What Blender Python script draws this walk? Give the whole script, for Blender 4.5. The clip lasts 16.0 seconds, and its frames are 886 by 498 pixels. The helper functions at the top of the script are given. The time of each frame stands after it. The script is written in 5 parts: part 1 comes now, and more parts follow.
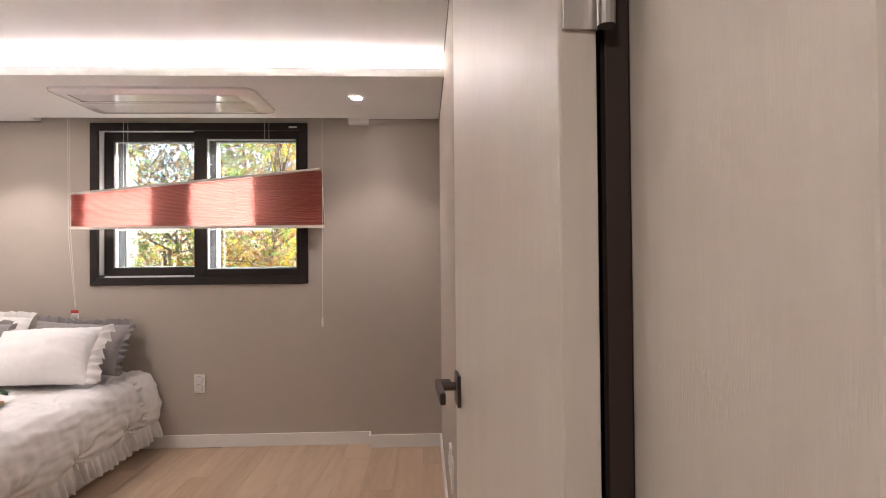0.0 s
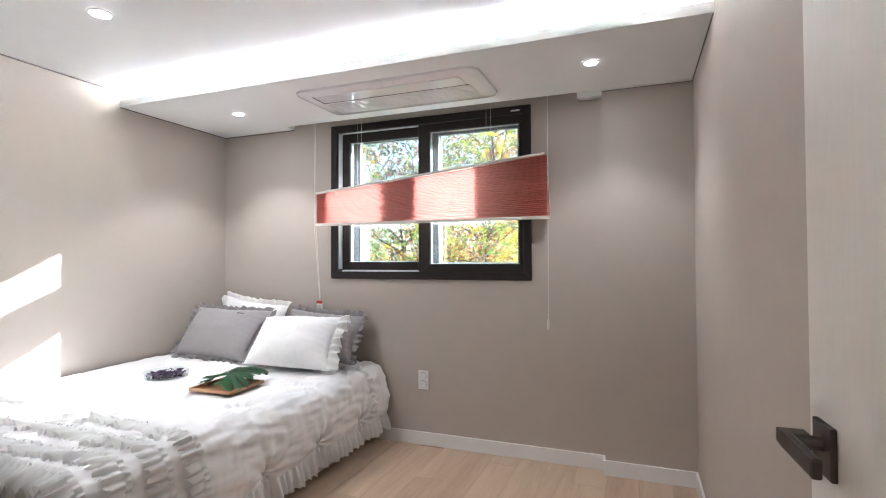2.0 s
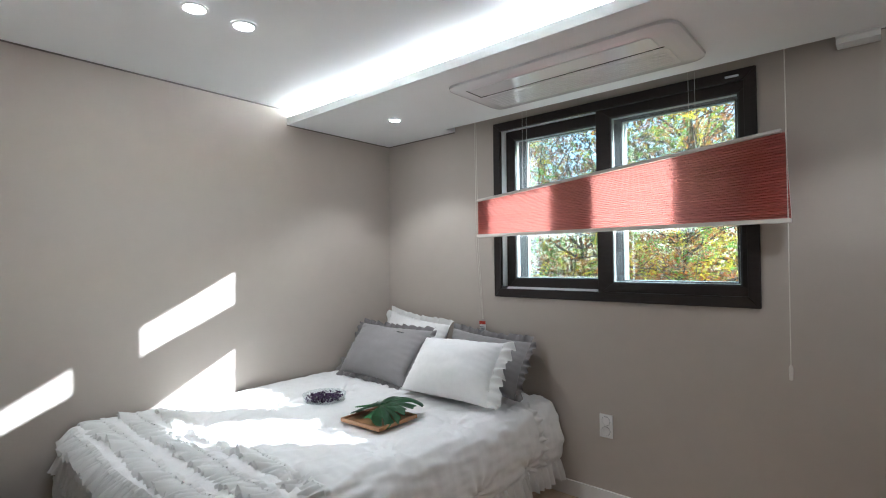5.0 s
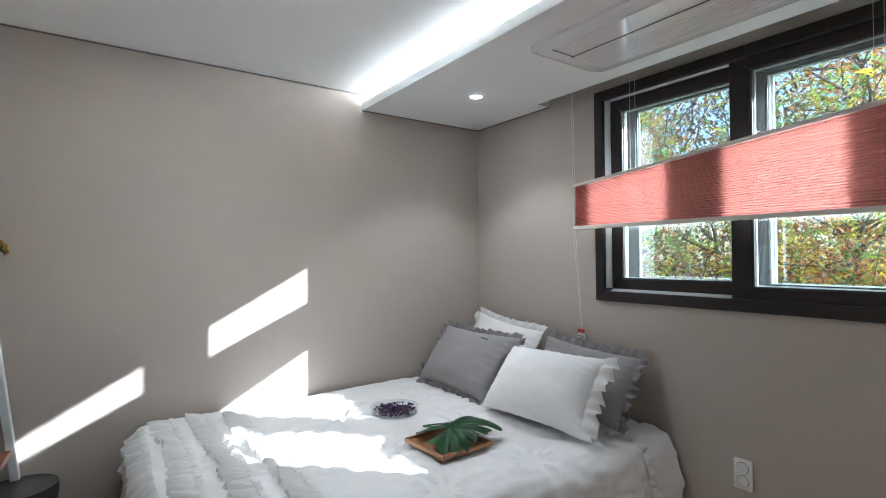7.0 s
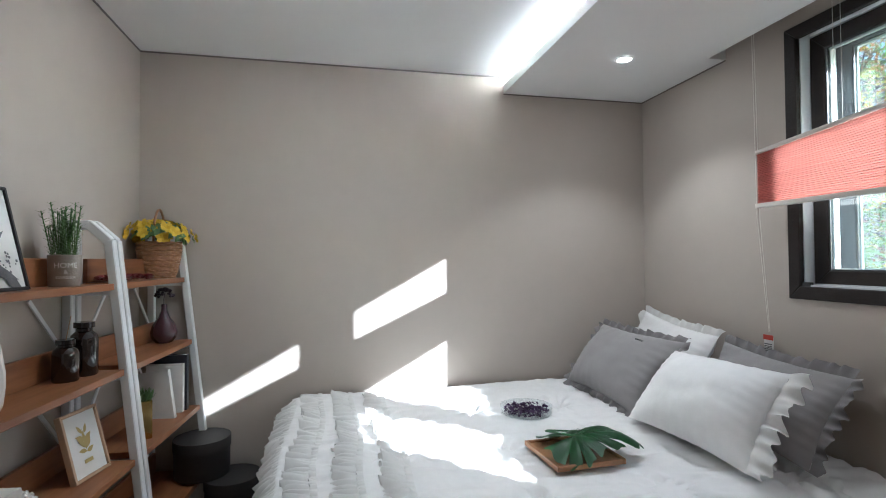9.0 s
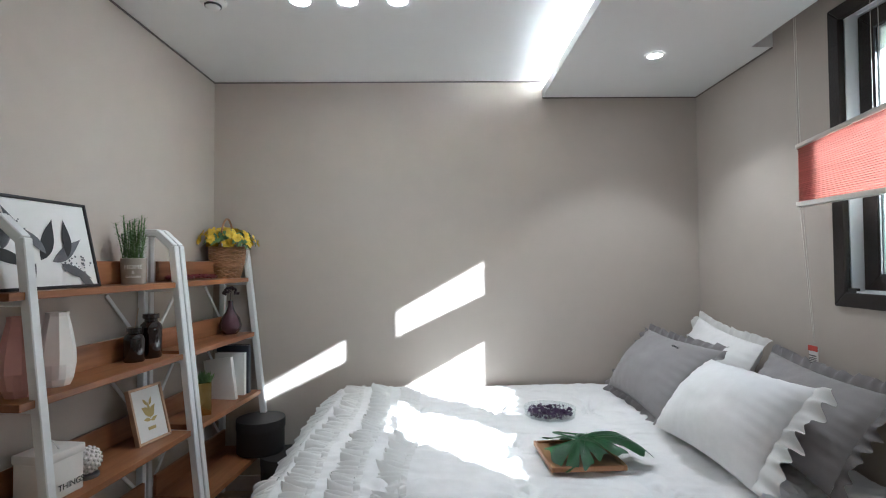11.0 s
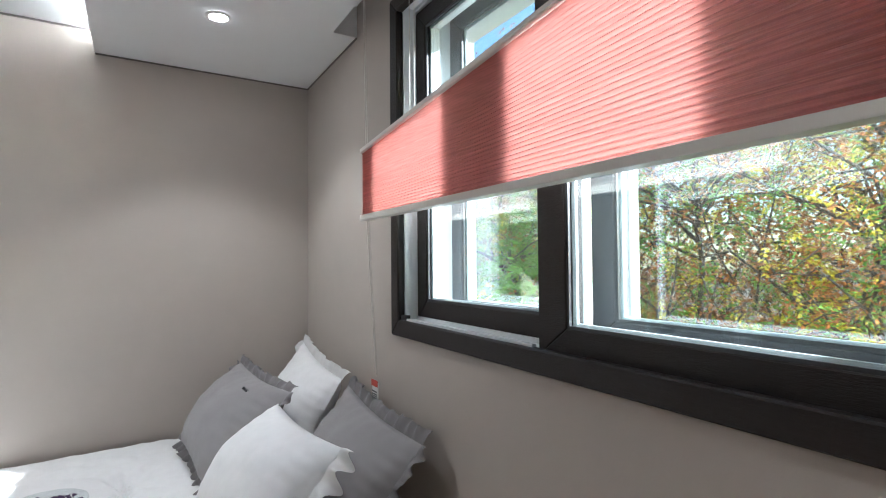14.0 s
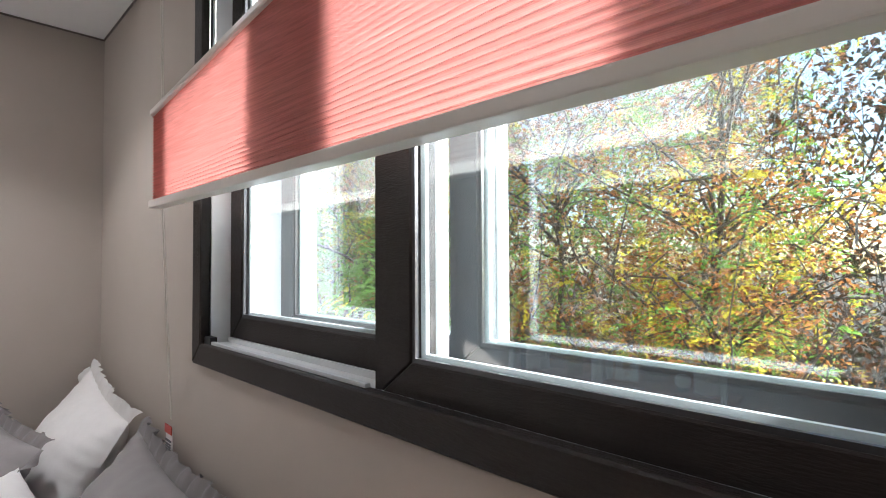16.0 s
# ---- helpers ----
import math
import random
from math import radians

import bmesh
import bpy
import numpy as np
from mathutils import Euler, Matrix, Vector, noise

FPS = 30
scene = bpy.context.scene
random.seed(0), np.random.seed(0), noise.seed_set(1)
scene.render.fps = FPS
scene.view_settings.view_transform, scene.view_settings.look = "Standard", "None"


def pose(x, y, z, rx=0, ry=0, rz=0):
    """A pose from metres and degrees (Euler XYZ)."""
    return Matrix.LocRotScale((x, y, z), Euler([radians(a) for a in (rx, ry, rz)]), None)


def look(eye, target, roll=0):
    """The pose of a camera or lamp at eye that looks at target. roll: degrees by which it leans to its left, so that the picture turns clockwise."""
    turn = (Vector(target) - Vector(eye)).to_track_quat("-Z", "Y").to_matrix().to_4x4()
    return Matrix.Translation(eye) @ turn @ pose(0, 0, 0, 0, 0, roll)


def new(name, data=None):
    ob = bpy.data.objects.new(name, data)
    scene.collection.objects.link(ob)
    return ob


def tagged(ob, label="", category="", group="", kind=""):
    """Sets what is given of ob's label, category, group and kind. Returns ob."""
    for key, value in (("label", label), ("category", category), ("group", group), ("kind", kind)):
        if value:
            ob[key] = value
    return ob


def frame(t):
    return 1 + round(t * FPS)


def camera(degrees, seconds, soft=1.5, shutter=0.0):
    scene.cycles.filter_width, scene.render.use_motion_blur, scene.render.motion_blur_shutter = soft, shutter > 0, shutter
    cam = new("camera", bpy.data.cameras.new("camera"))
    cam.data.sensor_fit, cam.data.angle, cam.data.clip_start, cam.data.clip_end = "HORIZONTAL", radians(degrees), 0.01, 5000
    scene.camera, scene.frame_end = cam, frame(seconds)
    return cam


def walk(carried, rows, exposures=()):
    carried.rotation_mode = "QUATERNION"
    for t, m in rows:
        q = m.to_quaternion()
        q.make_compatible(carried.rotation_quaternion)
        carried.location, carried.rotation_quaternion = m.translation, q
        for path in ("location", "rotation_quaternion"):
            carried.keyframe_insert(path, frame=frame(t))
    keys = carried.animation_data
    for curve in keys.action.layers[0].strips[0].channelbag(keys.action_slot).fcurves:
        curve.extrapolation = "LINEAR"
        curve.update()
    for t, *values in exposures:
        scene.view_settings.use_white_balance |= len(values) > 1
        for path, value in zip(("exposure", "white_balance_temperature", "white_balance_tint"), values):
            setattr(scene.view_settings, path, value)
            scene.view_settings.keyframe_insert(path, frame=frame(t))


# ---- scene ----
cam = camera(82.7, 16.0, 1.05)
PATH = [
    (0, (0.466, 0.155, 1.247), (0.539, 2.154, 1.272), -0.5),
    (0.5, (0.4, 0.288, 1.167), (0.183, 2.275, 1.216), -0.4),
    (1, (0.345, 0.381, 1.137), (-0.063, 2.338, 1.203), -0.1),
    (1.5, (0.289, 0.425, 1.179), (-0.26, 2.348, 1.222), -0.2),
    (2, (0.283, 0.512, 1.196), (-0.436, 2.378, 1.239), -0.2),
    (2.5, (0.258, 0.558, 1.217), (-0.619, 2.355, 1.26), -0.2),
    (3, (0.229, 0.615, 1.255), (-0.75, 2.359, 1.287), -0.3),
    (3.5, (0.189, 0.688, 1.263), (-0.859, 2.391, 1.3), -0.2),
    (4, (0.138, 0.757, 1.255), (-0.969, 2.422, 1.301), -0.1),
    (4.2, (0.135, 0.806, 1.26), (-1.016, 2.44, 1.309), -0.2),
    (6.5, (-0.02, 1.26, 1.3), (-1.581, 2.51, 1.33), -0.4),
    (7, (-0.049, 1.387, 1.3), (-1.685, 2.538, 1.328), -0.4),
    (7.5, (-0.051, 1.512, 1.285), (-1.811, 2.461, 1.324), -0.5),
    (8, (-0.044, 1.573, 1.291), (-1.911, 2.289, 1.329), -0.5),
    (8.5, (-0.02, 1.643, 1.274), (-1.948, 2.173, 1.313), -0.4),
    (9, (-0.056, 1.761, 1.23), (-2.01, 2.184, 1.273), -0.4),
    (11.5, (0.115, 2.179, 1.23), (-1.884, 2.137, 1.281), -0.3),
    (12, (0.12, 2.253, 1.244), (-1.879, 2.202, 1.292), -0.3),
    (12.5, (0.077, 2.377, 1.269), (-1.922, 2.329, 1.318), -0.3),
    (13, (-0.091, 2.543, 1.28), (-2.085, 2.691, 1.338), -0.1),
    (13.5, (-0.182, 2.668, 1.319), (-2.075, 3.309, 1.361), -0.2),
    (14, (-0.262, 2.84, 1.296), (-1.975, 3.871, 1.348), -0.5),
    (14.5, (-0.296, 2.926, 1.284), (-1.874, 4.153, 1.345), -0.6),
    (15, (-0.333, 2.964, 1.286), (-1.814, 4.307, 1.351), -0.2),
    (15.5, (-0.404, 3.033, 1.287), (-1.837, 4.426, 1.346), -0.4),
    (16, (-0.467, 3.091, 1.299), (-1.868, 4.517, 1.355), -0.3),
]
EXPOSURES = [(0, 2.9, 6550, 21), (1.5, 3.15, 5800, 13), (3.5, 2.75, 5450, 5), (7, 2.25, 5350, 5), (12.5, 2.35, 5350, 5), (14, 2.32, 5400, 7), (15, 2.4, 5550, 10), (16, 2.22, 5800, 13)]
walk(cam, [(t, look(eye, target, roll)) for t, eye, target, roll in PATH], EXPOSURES)

# ---- world, sun and lamps ----
SUN_TO = Vector((1.0, 1.150, 0.645)).normalized()
world = bpy.data.worlds.new("world")
scene.world = world
world.use_nodes = True
wn = world.node_tree.nodes
sky = wn.new("ShaderNodeTexSky")
sky.sky_type = "NISHITA"
sky.sun_disc = False
sky.sun_elevation = math.asin(SUN_TO.z)
sky.sun_rotation = math.atan2(SUN_TO.x, SUN_TO.y)
wn["Background"].inputs["Strength"].default_value = 0.11
world.node_tree.links.new(sky.outputs[0], wn["Background"].inputs["Color"])
sun = new("sun", bpy.data.lights.new("sun", "SUN"))
sun.data.energy, sun.data.angle, sun.data.color = 5.0, radians(0.5), (1.0, 0.97, 0.92)
sun.matrix_world = look(SUN_TO * 30, (0, 0, 0))


def area_lamp(name, m, w, h, watts, color):
    ob = new(name, bpy.data.lights.new(name, "AREA"))
    ob.data.shape, ob.data.size, ob.data.size_y = "RECTANGLE", w, h
    ob.data.energy, ob.data.color = watts, color
    ob.matrix_world = m
    return ob


def spot_lamp(name, p, watts, cone, blend, color):
    ob = new(name, bpy.data.lights.new(name, "SPOT"))
    ob.data.energy, ob.data.spot_size, ob.data.spot_blend = watts, radians(cone), blend
    ob.data.color, ob.data.shadow_soft_size = color, 0.05
    ob.location = p
    return ob


# room numbers
XL, XR, YW, YJ, XJ, YB = -2.690, 0.570, 3.538, 3.468, 0.106, 0.858
ZD, ZC, YD = 2.147, 2.239, 2.680
YDOOR, YOUT, XJAMB, XOPEN = 0.645, 0.385, 0.672, -0.24
WX0, WX1, WZ0, WZ1 = -1.722, -0.309, 1.068, 2.136
YEXT = 3.87

LED = (1.0, 0.965, 0.93)
area_lamp("cove_lamp", pose((XL + XR) / 2, YD + 0.10, ZC - 0.045, 90 + 62, 0, 0), XR - XL - 0.06, 0.02, 4.6, LED)
CENTRE_LIGHTS = [(-1.815, 1.577), (-1.815, 1.76), (-1.815, 1.952)]
DROP_LIGHTS = [(-2.121, 3.066), (0.085, 3.02)]
for x, y in CENTRE_LIGHTS:
    spot_lamp("downlight_or_fill_lamp", (x, y, ZC - 0.012), 0.9, 130, 0.8, (1.0, 0.95, 0.89))
for (x, y), watts in zip(DROP_LIGHTS, (6.0, 3.4)):
    spot_lamp("downlight_or_fill_lamp", (x, y, ZD - 0.008), watts, 108, 0.5, (1.0, 0.93, 0.85))
# unseen fill lamp added in the corridor to brighten the door jamb; no fixture
spot_lamp("downlight_or_fill_lamp", (0.1, -0.35, ZC - 0.012), 8, 150, 0.7, (1.0, 0.9, 0.78))


# ---- materials ----
def mat(name, color, rough=0.6, var=0.06, scale=6.0, bump=0.0, bscale=120.0, metal=0.0, stretch=(1, 1, 1), spec=0.5, obvar=0.0, sheen=0.0, coat=0.0):
    m = bpy.data.materials.new(name)
    m.use_nodes = True
    n, l = m.node_tree.nodes, m.node_tree.links
    b = n["Principled BSDF"]
    b.inputs["Roughness"].default_value, b.inputs["Metallic"].default_value = rough, metal
    b.inputs["Specular IOR Level"].default_value = spec
    b.inputs["Sheen Weight"].default_value = sheen
    b.inputs["Coat Weight"].default_value = coat
    tc = n.new("ShaderNodeTexCoord")
    mp = n.new("ShaderNodeMapping")
    mp.inputs["Scale"].default_value = stretch
    l.new(tc.outputs["Object"], mp.inputs["Vector"])
    n1, n2 = n.new("ShaderNodeTexNoise"), n.new("ShaderNodeTexNoise")
    n1.inputs["Scale"].default_value, n1.inputs["Detail"].default_value = scale, 4
    n2.inputs["Scale"].default_value, n2.inputs["Detail"].default_value = scale * 9, 5
    add = n.new("ShaderNodeMath")
    add.operation = "ADD"
    for q, out in ((n1, 0), (n2, 1)):
        l.new(mp.outputs[0], q.inputs["Vector"])
        l.new(q.outputs["Fac"], add.inputs[out])
    last = add.outputs[0]
    if obvar:
        info = n.new("ShaderNodeObjectInfo")
        ma = n.new("ShaderNodeMath")
        ma.operation = "MULTIPLY_ADD"
        ma.inputs[1].default_value = obvar
        l.new(info.outputs["Random"], ma.inputs[0])
        l.new(last, ma.inputs[2])
        last = ma.outputs[0]
    rng = n.new("ShaderNodeMapRange")
    rng.inputs["From Min"].default_value, rng.inputs["From Max"].default_value = 0.6, 1.4 + obvar
    rng.inputs["To Min"].default_value, rng.inputs["To Max"].default_value = 1 - var, 1 + var
    l.new(last, rng.inputs["Value"])
    hsv = n.new("ShaderNodeHueSaturation")
    hsv.inputs["Color"].default_value = (*color, 1)
    l.new(rng.outputs[0], hsv.inputs["Value"])
    l.new(hsv.outputs[0], b.inputs["Base Color"])
    if bump:
        nb = n.new("ShaderNodeTexNoise")
        nb.inputs["Scale"].default_value, nb.inputs["Detail"].default_value = bscale, 4
        l.new(mp.outputs[0], nb.inputs["Vector"])
        bp = n.new("ShaderNodeBump")
        bp.inputs["Strength"].default_value, bp.inputs["Distance"].default_value = bump, 0.004
        l.new(nb.outputs["Fac"], bp.inputs["Height"])
        l.new(bp.outputs[0], b.inputs["Normal"])
    return m


def wood_mat(name, c1, c2, axis, rough=0.45, obvar=0.5, ring=7.0, coat=0.0):
    m = bpy.data.materials.new(name)
    m.use_nodes = True
    n, l = m.node_tree.nodes, m.node_tree.links
    b = n["Principled BSDF"]
    b.inputs["Roughness"].default_value = rough
    b.inputs["Coat Weight"].default_value = coat
    tc, mp, info = n.new("ShaderNodeTexCoord"), n.new("ShaderNodeMapping"), n.new("ShaderNodeObjectInfo")
    st = [9.0, 9.0, 9.0]
    st[axis] = 0.9
    mp.inputs["Scale"].default_value = st
    off = n.new("ShaderNodeVectorMath")
    off.operation = "MULTIPLY_ADD"
    off.inputs[1].default_value = (7.3, 11.1, 5.7)
    cmb = n.new("ShaderNodeCombineXYZ")
    for k in range(3):
        l.new(info.outputs["Random"], cmb.inputs[k])
    l.new(cmb.outputs[0], off.inputs[0])
    l.new(tc.outputs["Object"], off.inputs[2])
    l.new(off.outputs[0], mp.inputs["Vector"])
    n1, n2, n3 = (n.new("ShaderNodeTexNoise") for _ in range(3))
    n1.inputs["Scale"].default_value, n1.inputs["Detail"].default_value, n1.inputs["Distortion"].default_value = 0.55, 6, 1.6
    n2.inputs["Scale"].default_value, n2.inputs["Detail"].default_value = ring, 8
    n3.inputs["Scale"].default_value, n3.inputs["Detail"].default_value = ring * 6, 3
    for q in (n1, n2, n3):
        l.new(mp.outputs[0], q.inputs["Vector"])
    m1 = n.new("ShaderNodeMath")
    m1.operation = "MULTIPLY_ADD"
    m1.inputs[1].default_value = 0.45
    l.new(n2.outputs["Fac"], m1.inputs[0])
    l.new(n1.outputs["Fac"], m1.inputs[2])
    m2 = n.new("ShaderNodeMath")
    m2.operation = "MULTIPLY_ADD"
    m2.inputs[1].default_value = obvar * 0.3
    l.new(info.outputs["Random"], m2.inputs[0])
    l.new(m1.outputs[0], m2.inputs[2])
    ramp = n.new("ShaderNodeValToRGB")
    ramp.color_ramp.elements[0].position, ramp.color_ramp.elements[0].color = 0.50, (*c1, 1)
    ramp.color_ramp.elements[1].position, ramp.color_ramp.elements[1].color = 1.0, (*c2, 1)
    l.new(m2.outputs[0], ramp.inputs[0])
    l.new(ramp.outputs[0], b.inputs["Base Color"])
    bp = n.new("ShaderNodeBump")
    bp.inputs["Strength"].default_value, bp.inputs["Distance"].default_value = 0.12, 0.002
    l.new(n3.outputs["Fac"], bp.inputs["Height"])
    l.new(bp.outputs[0], b.inputs["Normal"])
    return m


def cloth_mat(name, color, through_share=0.0, bump=0.25, bscale=420.0, var=0.04, rough=0.9, stretch=(1, 1, 1), pass_color=None):
    m = mat(name, color, rough, var, 4.0, bump, bscale, sheen=0.2, spec=0.2, stretch=stretch)
    if through_share:
        n, l = m.node_tree.nodes, m.node_tree.links
        tr, mx = n.new("ShaderNodeBsdfTranslucent"), n.new("ShaderNodeMixShader")
        if pass_color:
            h2 = n.new("ShaderNodeHueSaturation")
            h2.inputs["Color"].default_value = (*pass_color, 1)
            l.new(n["Map Range"].outputs[0], h2.inputs["Value"])
            l.new(h2.outputs[0], tr.inputs["Color"])
        else:
            tr.inputs["Color"].default_value = (*color, 1)
        mx.inputs[0].default_value = through_share
        l.new(n["Principled BSDF"].outputs[0], mx.inputs[1])
        l.new(tr.outputs[0], mx.inputs[2])
        l.new(mx.outputs[0], n["Material Output"].inputs["Surface"])
    return m


def glow_mat(name, color, strength):
    m = bpy.data.materials.new(name)
    m.use_nodes = True
    b = m.node_tree.nodes["Principled BSDF"]
    b.inputs["Base Color"].default_value = (0.8, 0.8, 0.8, 1)
    b.inputs["Emission Color"].default_value, b.inputs["Emission Strength"].default_value = (*color, 1), strength
    return m


def pane_mat(name, tint, gloss=1.0, base=0.04):
    m = bpy.data.materials.new(name)
    m.use_nodes = True
    n, l = m.node_tree.nodes, m.node_tree.links
    n.remove(n["Principled BSDF"])
    tr, gl, mx, fr = n.new("ShaderNodeBsdfTransparent"), n.new("ShaderNodeBsdfGlossy"), n.new("ShaderNodeMixShader"), n.new("ShaderNodeLayerWeight")
    tr.inputs["Color"].default_value = (*tint, 1)
    gl.inputs["Roughness"].default_value = 0.01
    gl.inputs["Color"].default_value = (gloss, gloss, gloss, 1)
    fr.inputs["Blend"].default_value = 0.5
    pw, ad = n.new("ShaderNodeMath"), n.new("ShaderNodeMath")
    pw.operation, pw.inputs[1].default_value = "POWER", 4.0
    ad.operation, ad.inputs[1].default_value, ad.inputs[2].default_value = "MULTIPLY_ADD", 0.6, base
    l.new(fr.outputs["Facing"], pw.inputs[0])
    l.new(pw.outputs[0], ad.inputs[0])
    l.new(ad.outputs[0], mx.inputs[0])
    l.new(tr.outputs[0], mx.inputs[1])
    l.new(gl.outputs[0], mx.inputs[2])
    l.new(mx.outputs[0], n["Material Output"].inputs["Surface"])
    return m


M_WALL = mat("wallpaper", (0.465, 0.413, 0.362), 0.75, 0.025, 1.2, 0.10, 260, spec=0.25)
M_CEIL = mat("ceiling_paint", (0.80, 0.80, 0.79), 0.8, 0.012, 1.0, 0.04, 200, spec=0.2)
M_GAP_SHADE = mat("painted_gap_shade", (0.16, 0.14, 0.13), 0.7)
M_BASE = mat("baseboard_white", (0.78, 0.76, 0.74), 0.4, 0.02)
M_DOOR = mat("door_film", (0.72, 0.68, 0.62), 0.5, 0.04, 2.0, 0.10, 90, stretch=(6, 6, 0.6))
M_GASKET = mat("rubber_gasket", (0.035, 0.022, 0.018), 0.6)
M_STEEL = mat("brushed_steel", (0.55, 0.54, 0.53), 0.35, 0.05, 8, metal=1.0)
M_HANDLE = mat("dark_bronze", (0.10, 0.085, 0.08), 0.38, 0.08, 14, metal=0.85)
M_FRAME = mat("dark_window_film", (0.022, 0.0165, 0.0145), 0.5, 0.28, 6, 0.35, 160, stretch=(0.5, 3, 3), spec=0.28)
M_ALU = mat("pale_aluminium", (0.66, 0.68, 0.69), 0.35, 0.03, 10)
M_UPVC = mat("white_window_plastic", (0.75, 0.77, 0.78), 0.35, 0.02, 8)
M_OUTSASH = mat("grey_window_film", (0.05, 0.053, 0.057), 0.45, 0.1, 10)
M_GLASS = pane_mat("window_glass", (0.94, 0.98, 0.97), 1.0, 0.075)
M_BLIND = cloth_mat("red_blind_cloth", (0.25, 0.062, 0.058), 0.62, 0.15, 300, stretch=(0.10, 1, 75), var=0.30, pass_color=(0.82, 0.36, 0.31))
M_BLINDBACK = cloth_mat("white_blind_backing", (0.92, 0.90, 0.88), 0.60, 0.1, 300)
M_BEAD = mat("black_glazing_bead", (0.03, 0.03, 0.032), 0.35, 0.05)
M_RAIL = mat("ivory_rail", (0.74, 0.70, 0.64), 0.35, 0.02)
M_CORD = mat("ivory_cord", (0.72, 0.69, 0.63), 0.8, 0.05)
M_WHITE = cloth_mat("white_cotton", (0.87, 0.86, 0.85), 0.0, 0.2)
M_SHEER = cloth_mat("white_ruffle_cotton", (0.84, 0.83, 0.81), 0.25, 0.2)
M_GREY = cloth_mat("grey_cotton", (0.31, 0.293, 0.293), 0.0, 0.25)
M_GREYR = cloth_mat("grey_ruffle_cotton", (0.23, 0.215, 0.215), 0.1, 0.25)
M_FLOOR = wood_mat("oak_floor", (0.40, 0.275, 0.185), (0.56, 0.42, 0.30), 1, 0.38, 0.6)
M_SHELF = wood_mat("walnut_board", (0.17, 0.062, 0.022), (0.36, 0.155, 0.065), 0, 0.42, 0.3)
M_TRAY = wood_mat("tray_wood", (0.28, 0.13, 0.05), (0.42, 0.22, 0.10), 0, 0.45, 0.2)
M_PALEWOOD = wood_mat("pale_frame_wood", (0.45, 0.28, 0.17), (0.6, 0.42, 0.28), 2, 0.5, 0.2)
M_POST = mat("white_steel", (0.74, 0.75, 0.75), 0.4, 0.03, 12)
M_PLASTIC = mat("white_plastic", (0.78, 0.77, 0.75), 0.3, 0.01)
M_ACGLOSS = mat("glossy_white_plastic", (0.78, 0.78, 0.79), 0.13, 0.01, coat=0.3)
M_DARK = mat("dark_slot", (0.02, 0.02, 0.02), 0.5)
M_LED = glow_mat("led_disc", (1.0, 0.96, 0.9), 14.0)
M_STRIP = glow_mat("led_strip", (1.0, 0.94, 0.86), 14.0)
M_LEAF = mat("dark_green_leaf", (0.030, 0.125, 0.040), 0.28, 0.3, 14, 0.2, 60)
M_ROSEMARY = mat("rosemary_green", (0.12, 0.22, 0.08), 0.6, 0.3, 30)
M_YELLOW = mat("yellow_petal", (0.72, 0.50, 0.03), 0.6, 0.15, 30)
M_WICKER = mat("wicker", (0.36, 0.19, 0.10), 0.6, 0.25, 60)
M_CONCRETE = mat("grey_pot", (0.30, 0.265, 0.23), 0.85, 0.12, 30, 0.3, 120)
M_PRINT = mat("white_print", (0.75, 0.73, 0.70), 0.7)
M_INK = mat("black_print", (0.02, 0.02, 0.022), 0.6)
M_AMBER = mat("dark_amber_glass", (0.012, 0.006, 0.005), 0.06, 0.1, 10, coat=0.5)
M_PINK = mat("pink_ceramic", (0.56, 0.29, 0.26), 0.6, 0.03)
M_CERAMIC = mat("white_ceramic", (0.74, 0.71, 0.67), 0.6, 0.03)
M_PURPLE = mat("purple_glass", (0.055, 0.022, 0.03), 0.08, 0.1, coat=0.6)
M_DRIED = mat("dried_flower", (0.05, 0.035, 0.045), 0.9, 0.4, 50)
M_PETAL = mat("purple_petals", (0.05, 0.022, 0.07), 0.8, 0.5, 60)
M_BERRY = mat("red_petals", (0.22, 0.03, 0.04), 0.7, 0.4, 60)
M_BRASS = mat("brass", (0.55, 0.42, 0.16), 0.22, 0.05, metal=1.0)
M_PAPER = mat("white_paper", (0.76, 0.75, 0.73), 0.7, 0.02)
M_NAVY = mat("navy_cover", (0.025, 0.03, 0.045), 0.5)
M_BLACK = mat("black_lacquer", (0.018, 0.017, 0.018), 0.45, 0.1)
M_HATBOX = mat("black_card", (0.022, 0.02, 0.02), 0.65, 0.15, 20)
M_GOLDINK = mat("gold_ink", (0.45, 0.34, 0.12), 0.5)
M_GREYINK = mat("grey_ink", (0.13, 0.13, 0.14), 0.6, 0.3, 30)
M_CLEAR = pane_mat("clear_glass", (0.93, 0.95, 0.95))
M_TAGRED = mat("red_tag", (0.5, 0.05, 0.03), 0.5)
M_STONE = mat("pale_outer_wall", (0.62, 0.60, 0.57), 0.9, 0.1, 8, 0.3, 60)


# ---- mesh helpers ----
def part(name, bm, material, parent=None, label="", smooth=None):
    me = bpy.data.meshes.new(name)
    bm.normal_update()
    bm.to_mesh(me)
    bm.free()
    ob = new(name, me)
    me.materials.append(material)
    if smooth is not None:
        me.shade_smooth()
        me.set_sharp_from_angle(angle=radians(smooth))
    if parent is not None:
        ob.parent = parent
    if label:
        ob["label"] = label
    return ob


def empty(name, p=(0, 0, 0), rz=0.0):
    ob = new(name)
    ob.empty_display_size = 0.1
    ob.matrix_world = pose(p[0], p[1], p[2], 0, 0, rz)
    return ob


